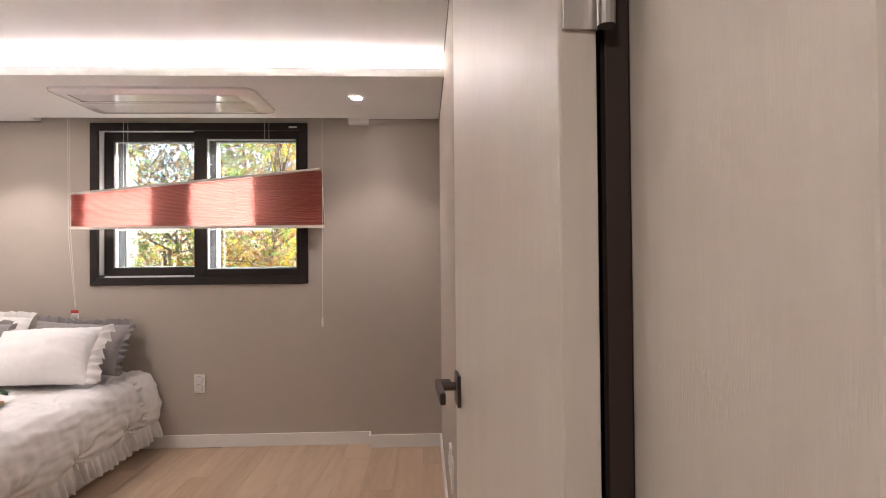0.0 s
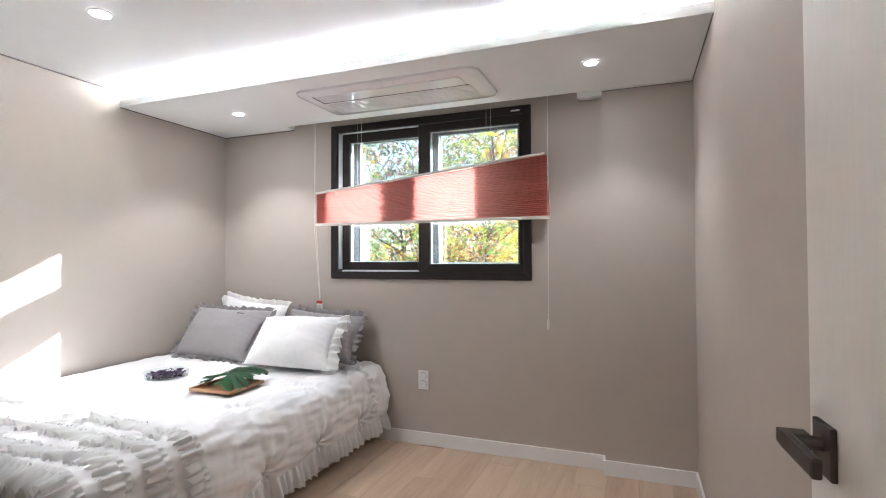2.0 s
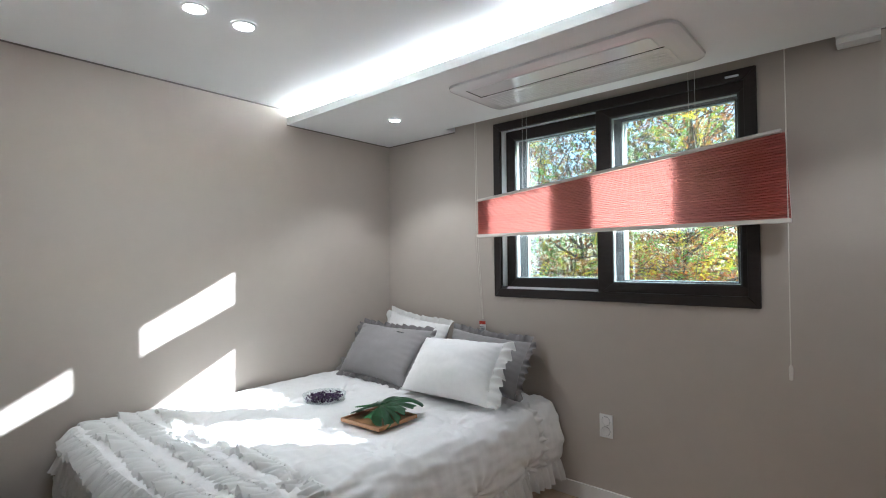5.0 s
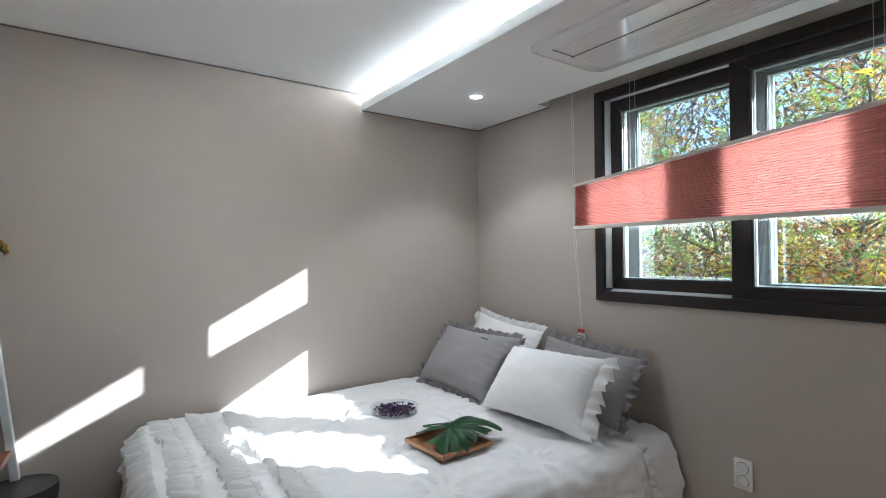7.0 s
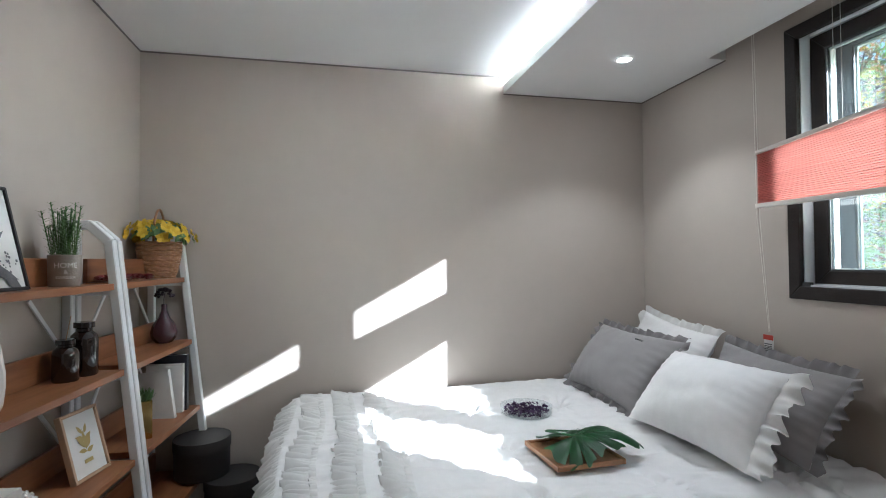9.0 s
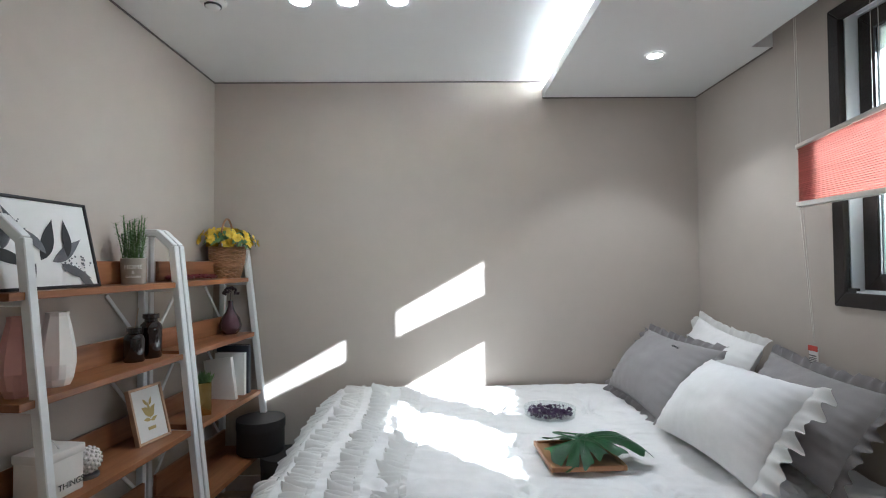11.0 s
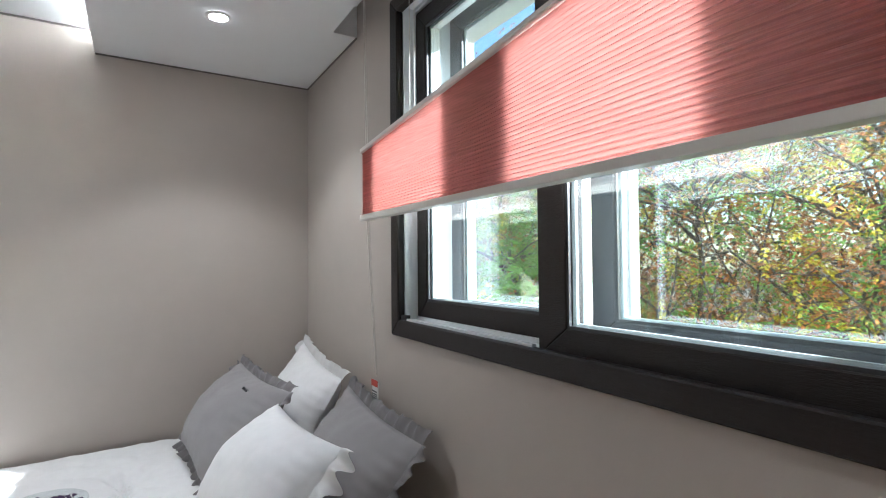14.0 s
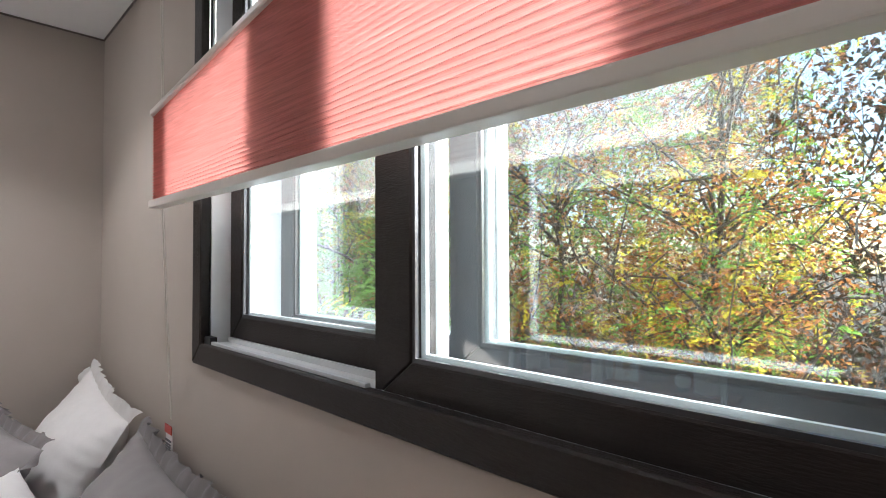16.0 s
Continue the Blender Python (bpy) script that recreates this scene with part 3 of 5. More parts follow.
def ruffle(path, width, amp, waves, rows=4, hang=None, seed=1):
    """A gathered strip: path gives (place, normal, outward) along 0..1."""
    rnd = random.Random(seed)
    n = int(waves * 12)
    ph = [rnd.uniform(-0.8, 0.8) for _ in range(n + 1)]
    acc, bm, cols = 0.0, bmesh.new(), []
    for i in range(n + 1):
        acc += 2 * math.pi * waves / n * (1 + 0.9 * noise.noise((i * 0.13, seed * 1.7, 2.0)))
        p, nr, o = path(i / n)
        amp_i = amp * (0.9 + 0.7 * noise.noise((i * 0.11, seed * 3.3, 0)))
        wid = width * (1 + 0.22 * noise.noise((i * 0.16, seed * 5.1, 7)))
        lean = 0.3 * noise.noise((i * 0.08, seed * 2.9, 4))
        col = []
        for j in range(rows + 1):
            f = j / rows
            w = math.sin(acc + 0.5 * f * ph[i // 12 * 12 if i // 12 * 12 <= n else n])
            col.append(bm.verts.new(p + o * (wid * (f - 0.25 * f * f)) + nr * (amp_i * (0.15 + f) * w + 0.35 * amp * math.sin(math.pi * f) + lean * wid * f * f)))
        cols.append(col)
    for a, b in zip(cols, cols[1:]):
        for j in range(rows):
            bm.faces.new((a[j], a[j + 1], b[j + 1], b[j]))
    return bm


def across(t0, lift, wig):
    def at(f):
        s = 0.02 + f * (SMAX - 0.06)
        t = t0 + 0.012 * math.sin(s * 7 + wig)
        p, nr = duvet(s, t, lift)
        p2, _ = duvet(s, t + 0.03, lift)
        return p, nr, (p2 - p).normalized()
    return at


for k, t0 in enumerate((1.53, 1.68, 1.83, 1.97, 2.10, 2.22)):
    bpart("ruffle", ruffle(across(t0, 0.006, k), 0.105, 0.0150, 50, 6, seed=k + 2), M_SHEER, "gathered white cotton ruffle")
    bpart("ruffle_heading", ruffle(lambda f, q=across(t0 - 0.022, 0.010, k): (lambda r: (r[0], r[1], r[2]))(q(f)), 0.030, 0.004, 60, 2, seed=k + 30), M_SHEER)


def hem(f):
    total = BL + BW
    d = f * total
    if d < BL:
        p, nr = duvet(BW + 0.40, d)
        return Vector((p.x, p.y, 0.185)), Vector((1, 0, 0)), Vector((0.16, 0, -0.98))
    p, nr = duvet(BW - (d - BL), BL + 0.40)
    return Vector((p.x, p.y, 0.185)), Vector((0, -1, 0)), Vector((0, -0.16, -0.98))


bpart("skirt_ruffle", ruffle(hem, 0.135, 0.020, 66, 4, seed=51), M_SHEER, "gathered white skirt ruffle near the floor")


def side_edge(f):
    s = BW - 0.02 + f * 0.42
    p, nr = duvet(s, 0.24, 0.01)
    p2, _ = duvet(s, 0.21, 0.01)
    return p, nr, (p2 - p).normalized()


bpart("edge_ruffle", ruffle(side_edge, 0.06, 0.014, 9, 4, seed=77), M_SHEER)


# ---- pillows ----
def pillow(name, label, tl, tr, bl, br, thick, cloth, frill, sides, frill_w=0.06, seed=1, mark=None):
    tl, tr, bl, br = (Vector(p) for p in (tl, tr, bl, br))
    c = (tl + tr + bl + br) / 4
    nrm = (br - bl).cross(tl - bl).normalized()
    ob = empty(name, tuple(c))
    tagged(ob, label, "pillow", "pillows on the bed")

    def at(u, v, side):
        uu = 0.5 + (u - 0.5) * (1 - 0.07 * math.sin(math.pi * v))
        vv = 0.5 + (v - 0.5) * (1 - 0.09 * math.sin(math.pi * u))
        p = bl.lerp(br, uu).lerp(tl.lerp(tr, uu), vv)
        h = (max(0.0, (1 - (2 * u - 1) ** 2)) ** 0.55) * (max(0.0, (1 - (2 * v - 1) ** 2)) ** 0.55)
        w = noise.noise((u * 3 + seed, v * 3, side)) * 0.012 + noise.noise((u * 9 + seed, v * 7, side)) * 0.004
        edge = min(u, 1 - u, v, 1 - v)
        pucker = 0.006 * math.sin(60 * (u if min(v, 1 - v) < min(u, 1 - u) else v) + seed) * math.exp(-edge / 0.07)
        return p + nrm * (side * (thick * 0.5 * h + 0.0005) + (w + pucker) * h ** 0.3) - c

    bm = bmesh.new()
    N = 34
    for side in (1, -1):
        vs = [[bm.verts.new(at(i / N, j / N, side)) for i in range(N + 1)] for j in range(N + 1)]
        for a, b in zip(vs, vs[1:]):
            for i in range(N):
                f = (a[i], a[i + 1], b[i + 1], b[i])
                bm.faces.new(f if side > 0 else f[::-1])
    bmesh.ops.remove_doubles(bm, verts=bm.verts, dist=0.0012)
    part("cover", bm, cloth, ob, smooth=60)
    runs = {"t": ((0, 1), (1, 1)), "b": ((1, 0), (0, 0)), "l": ((0, 0), (0, 1)), "r": ((1, 1), (1, 0))}
    for k, sname in enumerate(sides):
        (u0, v0), (u1, v1) = runs[sname]

        def path(f, u0=u0, v0=v0, u1=u1, v1=v1):
            u, v = u0 + (u1 - u0) * f, v0 + (v1 - v0) * f
            p = (at(u, v, 1) + at(u, v, -1)) / 2
            q = (at(0.5 + (u - 0.5) * 0.9, v, 1) + at(0.5 + (u - 0.5) * 0.9, v, -1)) / 2 if u0 == u1 else (at(u, 0.5 + (v - 0.5) * 0.9, 1) + at(u, 0.5 + (v - 0.5) * 0.9, -1)) / 2
            return p, nrm, (p - q).normalized()
        ln = (path(1)[0] - path(0)[0]).length
        part("frill", ruffle(path, frill_w, frill_w * 0.20, ln / 0.058, 5, seed=seed * 7 + k), frill, ob, smooth=60)
    if mark:
        pts = [at(mark[0] + 0.09 * k / 24, mark[1] + 0.014 * math.sin(k * 1.35) - 0.01 * k / 24, 1) + nrm * 0.001 for k in range(25)]
        part("embroidery", tube(pts, 0.0011, 5), M_INK, ob, "small dark embroidered writing")
    return ob, c, nrm


pillow("pillow", "plump white cotton pillow with a ruffled edge propped in the corner", (-2.62, 3.495, 0.930), (-2.04, 3.475, 0.870), (-2.58, 3.31, 0.58), (-2.02, 3.29, 0.56), 0.19, M_WHITE, M_SHEER, "tl", 0.05, 1)
pillow("pillow", "grey cotton pillow with a grey ruffled edge against the wall", (-2.03, 3.495, 0.850), (-1.43, 3.475, 0.818), (-1.98, 3.27, 0.56), (-1.39, 3.235, 0.545), 0.17, M_GREY, M_GREYR, "tr", 0.055, 2, (0.45, 0.45))
pillow("pillow", "grey cotton pillow with small embroidered writing beside the wall", (-2.60, 3.215, 0.870), (-2.02, 3.285, 0.855), (-2.57, 2.985, 0.585), (-2.04, 3.025, 0.555), 0.21, M_GREY, M_GREYR, "lrbt", 0.045, 3, (0.66, 0.84))
pillow("pillow", "plump white cotton pillow with a wide ruffled end in front", (-2.04, 3.245, 0.82), (-1.48, 3.275, 0.835), (-2.00, 2.985, 0.555), (-1.43, 3.035, 0.545), 0.25, M_WHITE, M_SHEER, "r", 0.095, 4)


# ---- blind ----
blind = empty("pleated_blind", (-0.99, 3.475, 1.445))
tagged(blind, "red honeycomb window blind hanging crooked with a tilted top rail", "blind")
BLX0, BLX1, BLY = -1.800, -0.195, 3.466


def bl_top(x):
    return 1.660 + (1.817 - 1.660) * (x - BLX0) / (BLX1 - BLX0)


def blind_cloth(side):
    """One pleated face: side 1 looks into the room, -1 to the window."""
    bm, N, U, rows = bmesh.new(), 30, 12, []
    for k in range(2 * N + 1):
        row = []
        for i in range(U + 1):
            x = BLX0 + 0.006 + (BLX1 - BLX0 - 0.012) * i / U
            x += 0.016 * (1 - k / (2 * N)) * (i / U) ** 6
            z0, z1 = 1.450, bl_top(x) - 0.008
            y = BLY - side * (0.004 + (0.006 if k % 2 else 0.0))
            row.append(bm.verts.new((x, y, z0 + (z1 - z0) * k / (2 * N))))
        rows.append(row)
    for a, b in zip(rows, rows[1:]):
        for i in range(U):
            f = (a[i], a[i + 1], b[i + 1], b[i])
            bm.faces.new(f if side > 0 else f[::-1])
    return bm


def blpart(name, bm, material, label="", smooth=None):
    bmesh.ops.translate(bm, verts=bm.verts, vec=-blind.matrix_world.translation)
    return part(name, bm, material, blind, label, smooth)


blpart("fabric", blind_cloth(1), M_BLIND, "red pleated honeycomb fabric")
blpart("backing", blind_cloth(-1), M_BLINDBACK, "white pleated backing fabric")
blpart("bottom_rail", bx(BLX0, BLX1 + 0.008, BLY - 0.016, BLY + 0.016, 1.433, 1.451, bevel=0.003), M_RAIL, "ivory bottom rail")
blpart("top_rail", beam((BLX0, BLY, bl_top(BLX0)), (BLX1 - 0.018, BLY, bl_top(BLX1)), 0.030, 0.015), M_RAIL, "ivory tilted top rail")
blpart("head_rail", bx(-1.83, -0.18, 3.462, 3.496, ZD + 0.075, ZD + 0.11, bevel=0.003), M_RAIL)
for x in (-1.47, -0.57):
    for dx in (0, 0.028):
        blpart("lift_cord", tube([(x + dx, BLY, bl_top(x + dx)), (x + dx, BLY, ZD + 0.08)], 0.0009, 5), M_CORD)
blpart("pull_cord", tube([(-0.196, 3.455, ZD + 0.085), (-0.196, 3.452, 1.45), (-0.199, 3.452, 0.85)], 0.0022, 6), M_CORD, "ivory pull cord")
tas = lathe([(0, 0), (0.007, 0.004), (0.008, 0.05), (0.004, 0.062), (0, 0.064)], 12)
bmesh.ops.translate(tas, verts=tas.verts, vec=(-0.199, 3.452, 0.79))
blpart("cord_weight", tas, M_RAIL, "ivory cord weight", 40)
blpart("loop_cord", tube([(-1.822, 3.48, ZD + 0.085), (-1.818, 3.49, 1.4), (-1.795, 3.505, 0.925)], 0.0013, 5), M_CORD)
blpart("loop_cord", tube([(-1.832, 3.48, ZD + 0.085), (-1.832, 3.49, 1.4), (-1.800, 3.505, 0.925)], 0.0013, 5), M_CORD)
tag = bx(-1.820, -1.775, 3.500, 3.503, 0.835, 0.905, bevel=0.001)
tg = blpart("warning_tag", tag, M_PAPER, "white tag with fine print and red ends")
for z0, z1, mt in ((0.893, 0.913, M_TAGRED), (0.831, 0.842, M_TAGRED), (0.874, 0.878, M_GREYINK), (0.866, 0.869, M_GREYINK), (0.860, 0.863, M_GREYINK), (0.854, 0.857, M_GREYINK), (0.848, 0.851, M_GREYINK)):
    q = bx(-1.816 if mt is M_GREYINK else -1.821, -1.781 if mt is M_GREYINK else -1.774, 3.4975, 3.4995, z0, z1)
    bmesh.ops.translate(q, verts=q.verts, vec=-blind.matrix_world.translation)
    part("print_bar" if mt is M_GREYINK else "tag_end", q, mt, tg)

# ---- ladder shelves ----
SZ = (1.145, 0.853, 0.545, 0.245)


SO, SA = Vector((-2.684, 0.900, 0.0)), -4.0


def on_shelf(u, v, z):
    """A place u metres along the shelves from the corner end and v metres out from their back."""
    return tuple(pose(SO.x, SO.y, 0, 0, 0, SA) @ Vector((u, v, z)))


def post_v(z):
    return 0.150 + (1.32 - z) * 0.117


def ladder_shelf(u0, u1, over, label):
    """White bent side frames, four walnut boards with back rails, and braces. Its origin is on the floor at its back."""
    th = empty("ladder_shelf", on_shelf((u0 + u1) / 2, 0, 0), SA)
    tagged(th, label, "shelf", "ladder shelves against the wall")
    h = (u1 - u0) / 2
    for x in (-h + 0.017, h - 0.017):
        fr = beam((x, post_v(0.0), 0.0), (x, post_v(1.305), 1.305), 0.030, 0.030, (1, 0, 0))
        beam((x, post_v(1.300), 1.300), (x, 0.085, 1.362), 0.030, 0.030, (1, 0, 0), bm=fr)
        beam((x, 0.092, 1.360), (x, 0.010, 1.360), 0.030, 0.030, (1, 0, 0), bm=fr)
        beam((x, 0.023, 1.355), (x, 0.023, 0.0), 0.030, 0.026, (1, 0, 0), bm=fr)
        for z in SZ:
            beam((x, 0.023, z - 0.020), (x, post_v(z), z - 0.020), 0.018, 0.018, (1, 0, 0), bm=fr)
        part("side_frame", fr, M_POST, th, "white square-tube side frame")
    for z in SZ:
        part("board", bx(-h + 0.034, h - 0.034 + over, 0.038, post_v(z) + 0.004, z - 0.011, z + 0.011, bevel=0.002), M_SHELF, th, "reddish walnut shelf board")
        part("back_rail", bx(-h + 0.034, h - 0.034 + over, 0.038, 0.052, z + 0.012, z + 0.098, bevel=0.002), M_SHELF, th, "reddish walnut back rail")
    for za, zb in ((SZ[1] + 0.02, SZ[0] - 0.03), (SZ[2] + 0.02, SZ[1] - 0.03), (SZ[3] + 0.02, SZ[2] - 0.03)):
        for sg in (-1, 1):
            part("brace", beam((sg * (h - 0.03), 0.030, za + 0.03), (sg * h * 0.36, 0.030, zb), 0.013, 0.005, (0, 1, 0), 0), M_POST, th)
    return th


ladder_shelf(0.0, 0.655, 0.0, "white steel ladder shelf with four walnut boards near the corner")
ladder_shelf(0.660, 1.385, 0.08, "white steel ladder shelf with four walnut boards beside another")


# ---- things on the shelves ----
def thing(name, p, label, category, rz=0.0, group=""):
    ob = empty(name, p, rz)
    return tagged(ob, label, category, group)


def sub(name, bm, material, parent, label="", smooth=40, m=None):
    if m is not None:
        bmesh.ops.transform(bm, matrix=m, verts=bm.verts)
    return part(name, bm, material, parent, label, smooth)


T1, T2, T3, T4 = (z + 0.011 for z in SZ)

# large framed leaf print, leaning on the wall
pic = thing("picture_frame", on_shelf(1.275, 0.118, T1), "black framed monochrome print of long leaves leaning on the wall", "picture", -4)
LEAN = pose(0, 0, 0, 13)
fw, fh = 0.47, 0.285
sub("frame", frame_ring(bmesh.new(), -fw / 2, fw / 2, 0.0, fh, -0.008, 0.008, 0.009, 0.001), M_BLACK, pic, m=LEAN)
sub("print", bx(-fw / 2 + 0.006, fw / 2 - 0.006, -0.003, 0.002, 0.006, fh - 0.006), M_PAPER, pic, "off-white paper print", m=LEAN)
rl = random.Random(5)


def leaf_blade(ln, w, y):
    bm = bmesh.new()
    n = 10
    up = [bm.verts.new((ln * i / n, y, w * math.sin(math.pi * (i / n) ** 0.8) + 0.1 * w * math.sin(5 * i / n))) for i in range(n + 1)]
    lo = [bm.verts.new((ln * i / n, y, -0.7 * w * math.sin(math.pi * (i / n) ** 0.9))) for i in range(1, n)]
    bm.faces.new(up + lo[::-1])
    return bm


for k, (x, z, a, ln, w) in enumerate(((-0.02, 0.09, 118, 0.12, 0.017), (0.02, 0.10, 70, 0.13, 0.016), (-0.06, 0.085, 150, 0.12, 0.014), (0.03, 0.075, 20, 0.13, 0.014), (-0.09, 0.08, 205, 0.10, 0.012),
                                      (0.0, 0.08, 300, 0.10, 0.013), (-0.12, 0.10, 95, 0.10, 0.013), (0.10, 0.12, 100, 0.09, 0.015), (-0.15, 0.06, 230, 0.08, 0.012), (0.12, 0.08, 345, 0.09, 0.012), (-0.04, 0.11, 48, 0.09, 0.011))):
    sub("printed_leaf", leaf_blade(ln * 1.25, w * 1.55, 0), M_INK if k % 3 == 0 else M_GREYINK, pic, m=LEAN @ pose(0, 0.0032 + 0.0003 * k, 0) @ pose(x, 0, z, 0, -a, 0), smooth=None)
for k, (x, z) in enumerate(((-0.15, 0.07), (0.13, 0.16), (0.06, 0.18))):
    bm = bmesh.new()
    for i in range(46):
        a, r = rl.uniform(0, 6.28), 0.034 * math.sqrt(rl.random())
        q = bmesh.ops.create_circle(bm, cap_ends=True, radius=rl.uniform(0.0025, 0.005), segments=6, matrix=pose(r * math.cos(a) * 1.6 - 0.4 * r * math.sin(a), 0.0002 * i / 10, r * math.sin(a), 90))
    sub("printed_flower", bm, M_GREYINK, pic, m=LEAN @ pose(x, 0.0068, z), smooth=None)

# rosemary in a concrete pot
pot = thing("potted_rosemary", on_shelf(0.850, 0.105, T1), "green rosemary plant in a grey concrete pot with white lettering", "potted plant", -62)
sub("pot", lathe([(0, 0), (0.038, 0), (0.040, 0.004), (0.0425, 0.092), (0.0405, 0.094), (0.038, 0.088), (0.036, 0.075), (0, 0.075)], 36), M_CONCRETE, pot, "grey concrete pot")


def curved_text(words, size, r, z, parent, material):
    ob = text_on("lettering", words, size, pose(0, 0, 0), material, parent)
    for v in ob.data.vertices:
        a = v.co.x / r
        rad = r + 0.0008 + v.co.z
        v.co = (rad * math.sin(a), rad * math.cos(a) * -1, z + v.co.y)
    ob.matrix_local = pose(0, 0, 0, 0, 0, 180)
    return ob


pot.scale = (1.04, 1.04, 1.04)
curved_text("HOME", 0.021, 0.0418, 0.062, pot, M_PRINT)
curved_text("&", 0.015, 0.0412, 0.043, pot, M_PRINT)
curved_text("GARDEN", 0.012, 0.0405, 0.027, pot, M_PRINT)
needles = bmesh.new()
rr = random.Random(11)
for i in range(30):
    a, r = rr.uniform(0, 6.28), 0.03 * math.sqrt(rr.random())
    base = Vector((r * math.cos(a), r * math.sin(a), 0.072))
    tip = base + Vector((rr.uniform(-0.02, 0.02) + 0.35 * base.x, rr.uniform(-0.02, 0.02) + 0.35 * base.y, rr.uniform(0.10, 0.18)))
    sub("stem", tube([base, base.lerp(tip, 0.5) + Vector((0, 0, 0.004)), tip], 0.0014, 5), M_ROSEMARY, pot)
    for k in range(44):
        f = 0.10 + 0.90 * k / 44
        p, b = base.lerp(tip, f), k * 2.4
        d = Vector((math.cos(b), math.sin(b), 0.45)).normalized()
        sd = d.cross(Vector((0, 0, 1))).normalized() * 0.0021
        q = [needles.verts.new(v) for v in (p - sd, p + sd, p + d * 0.015 + sd * 0.3, p + d * 0.015 - sd * 0.3)]
        needles.faces.new(q)
tagged(sub("needles", needles, M_ROSEMARY, pot, smooth=None), kind="stuff")


def glass_dish(name, p, r, h, filling, label, seed):
    d = thing(name, p, label, "dish")
    sub("bowl", lathe([(0, 0), (r * 0.86, 0), (r * 0.97, 0.006), (r, h), (r - 0.003, h), (r * 0.94, 0.008), (0, 0.005)], 40), M_CLEAR, d, "clear glass bowl")
    bm, rnd = bmesh.new(), random.Random(seed)
    for i in range(300):
        a, q = rnd.uniform(0, 6.28), r * 0.84 * math.sqrt(rnd.random())
        s = rnd.uniform(0.006, 0.011)
        m = pose(q * math.cos(a), q * math.sin(a), 0.010 + rnd.uniform(0, h * 0.55), rnd.uniform(-40, 40), rnd.uniform(-40, 40), rnd.uniform(0, 360))
        vs = [bm.verts.new(m @ Vector(v)) for v in ((-s, -s * 0.6, 0), (s * 0.2, -s * 0.7, s * 0.4), (s, 0, 0), (s * 0.2, s * 0.7, s * 0.4), (-s, s * 0.5, 0.1 * s))]
        bm.faces.new(vs)
    tagged(sub("petals", bm, filling, d, smooth=None), kind="stuff")
    return d


glass_dish("petal_dish", on_shelf(0.545, 0.100, T1), 0.062, 0.020, M_BERRY, "low clear glass dish of dried red petals", 3)
glass_dish("petal_dish", on_shelf(0.345, 0.100, T1), 0.062, 0.020, M_BERRY, "low clear glass dish of dried dark red petals beside the basket", 4)

# wicker basket of yellow flowers
bk = thing("flower_basket", on_shelf(0.100, 0.088, T1), "brown wicker basket filled with yellow flowers", "flower basket")
rows = 15
for k in range(rows):
    z = 0.004 + k * 0.0085
    r = 0.046 + 0.020 * math.sin(min(1, k / rows * 1.15) * 1.6)
    bm = bmesh.new()
    n = 72
    pts = [(Vector(((r + 0.0035 * math.sin(12 * 2 * math.pi * i / n + math.pi * (k % 2))) * math.cos(2 * math.pi * i / n), (r + 0.0035 * math.sin(12 * 2 * math.pi * i / n + math.pi * (k % 2))) * math.sin(2 * math.pi * i / n), z))) for i in range(n + 1)]
    sub("weave", tube(pts, 0.0046, 6), M_WICKER, bk)
sub("base", lathe([(0, 0), (0.044, 0), (0.058, 0.12), (0.052, 0.12), (0.040, 0.006), (0, 0.006)], 30), M_WICKER, bk)
sub("handle", tube([(0.062 * math.cos(a), 0.0, 0.122 + 0.118 * math.sin(a)) for a in (math.pi * i / 16 for i in range(17))], 0.004, 7), M_WICKER, bk)
lf, rf = bmesh.new(), random.Random(8)
for i in range(105):
    a, e = rf.uniform(0, 6.28), rf.uniform(0.05, 1.3)
    R0 = rf.uniform(0.062, 0.105)
    c = Vector((R0 * math.cos(a) * math.cos(e) * 1.15, R0 * math.sin(a) * math.cos(e) * 1.1, 0.135 + R0 * 0.6 * math.sin(e)))
    m = Matrix.Translation(c) @ Vector((c.x, c.y, (c.z - 0.12))).to_track_quat("Z", "Y").to_matrix().to_4x4()
    if i % 3 == 2:
        for b in (0.0, 2.0, 4.0):
            vs = [lf.verts.new(m @ Matrix.Rotation(b, 4, "Z") @ Vector(v)) for v in ((0, -0.004, 0), (0.016, -0.009, 0.004), (0.032, 0, 0.0), (0.016, 0.009, 0.004), (0, 0.004, 0))]
            lf.faces.new(vs)
    else:
        fl = bmesh.new()
        for b in range(5):
            rot = m @ Matrix.Rotation(b * 1.2566 + i, 4, "Z")
            vs = [fl.verts.new(rot @ Vector(v)) for v in ((0, 0, 0), (0.009, -0.009, 0.005), (0.019, -0.006, 0.008), (0.019, 0.006, 0.008), (0.009, 0.009, 0.005))]
            fl.faces.new(vs)
        sub("flower", fl, M_YELLOW, bk, "", None)
bk.scale = (1.3, 1.3, 1.3)
tagged(sub("leaves", lf, M_ROSEMARY, bk, "", None), kind="stuff")


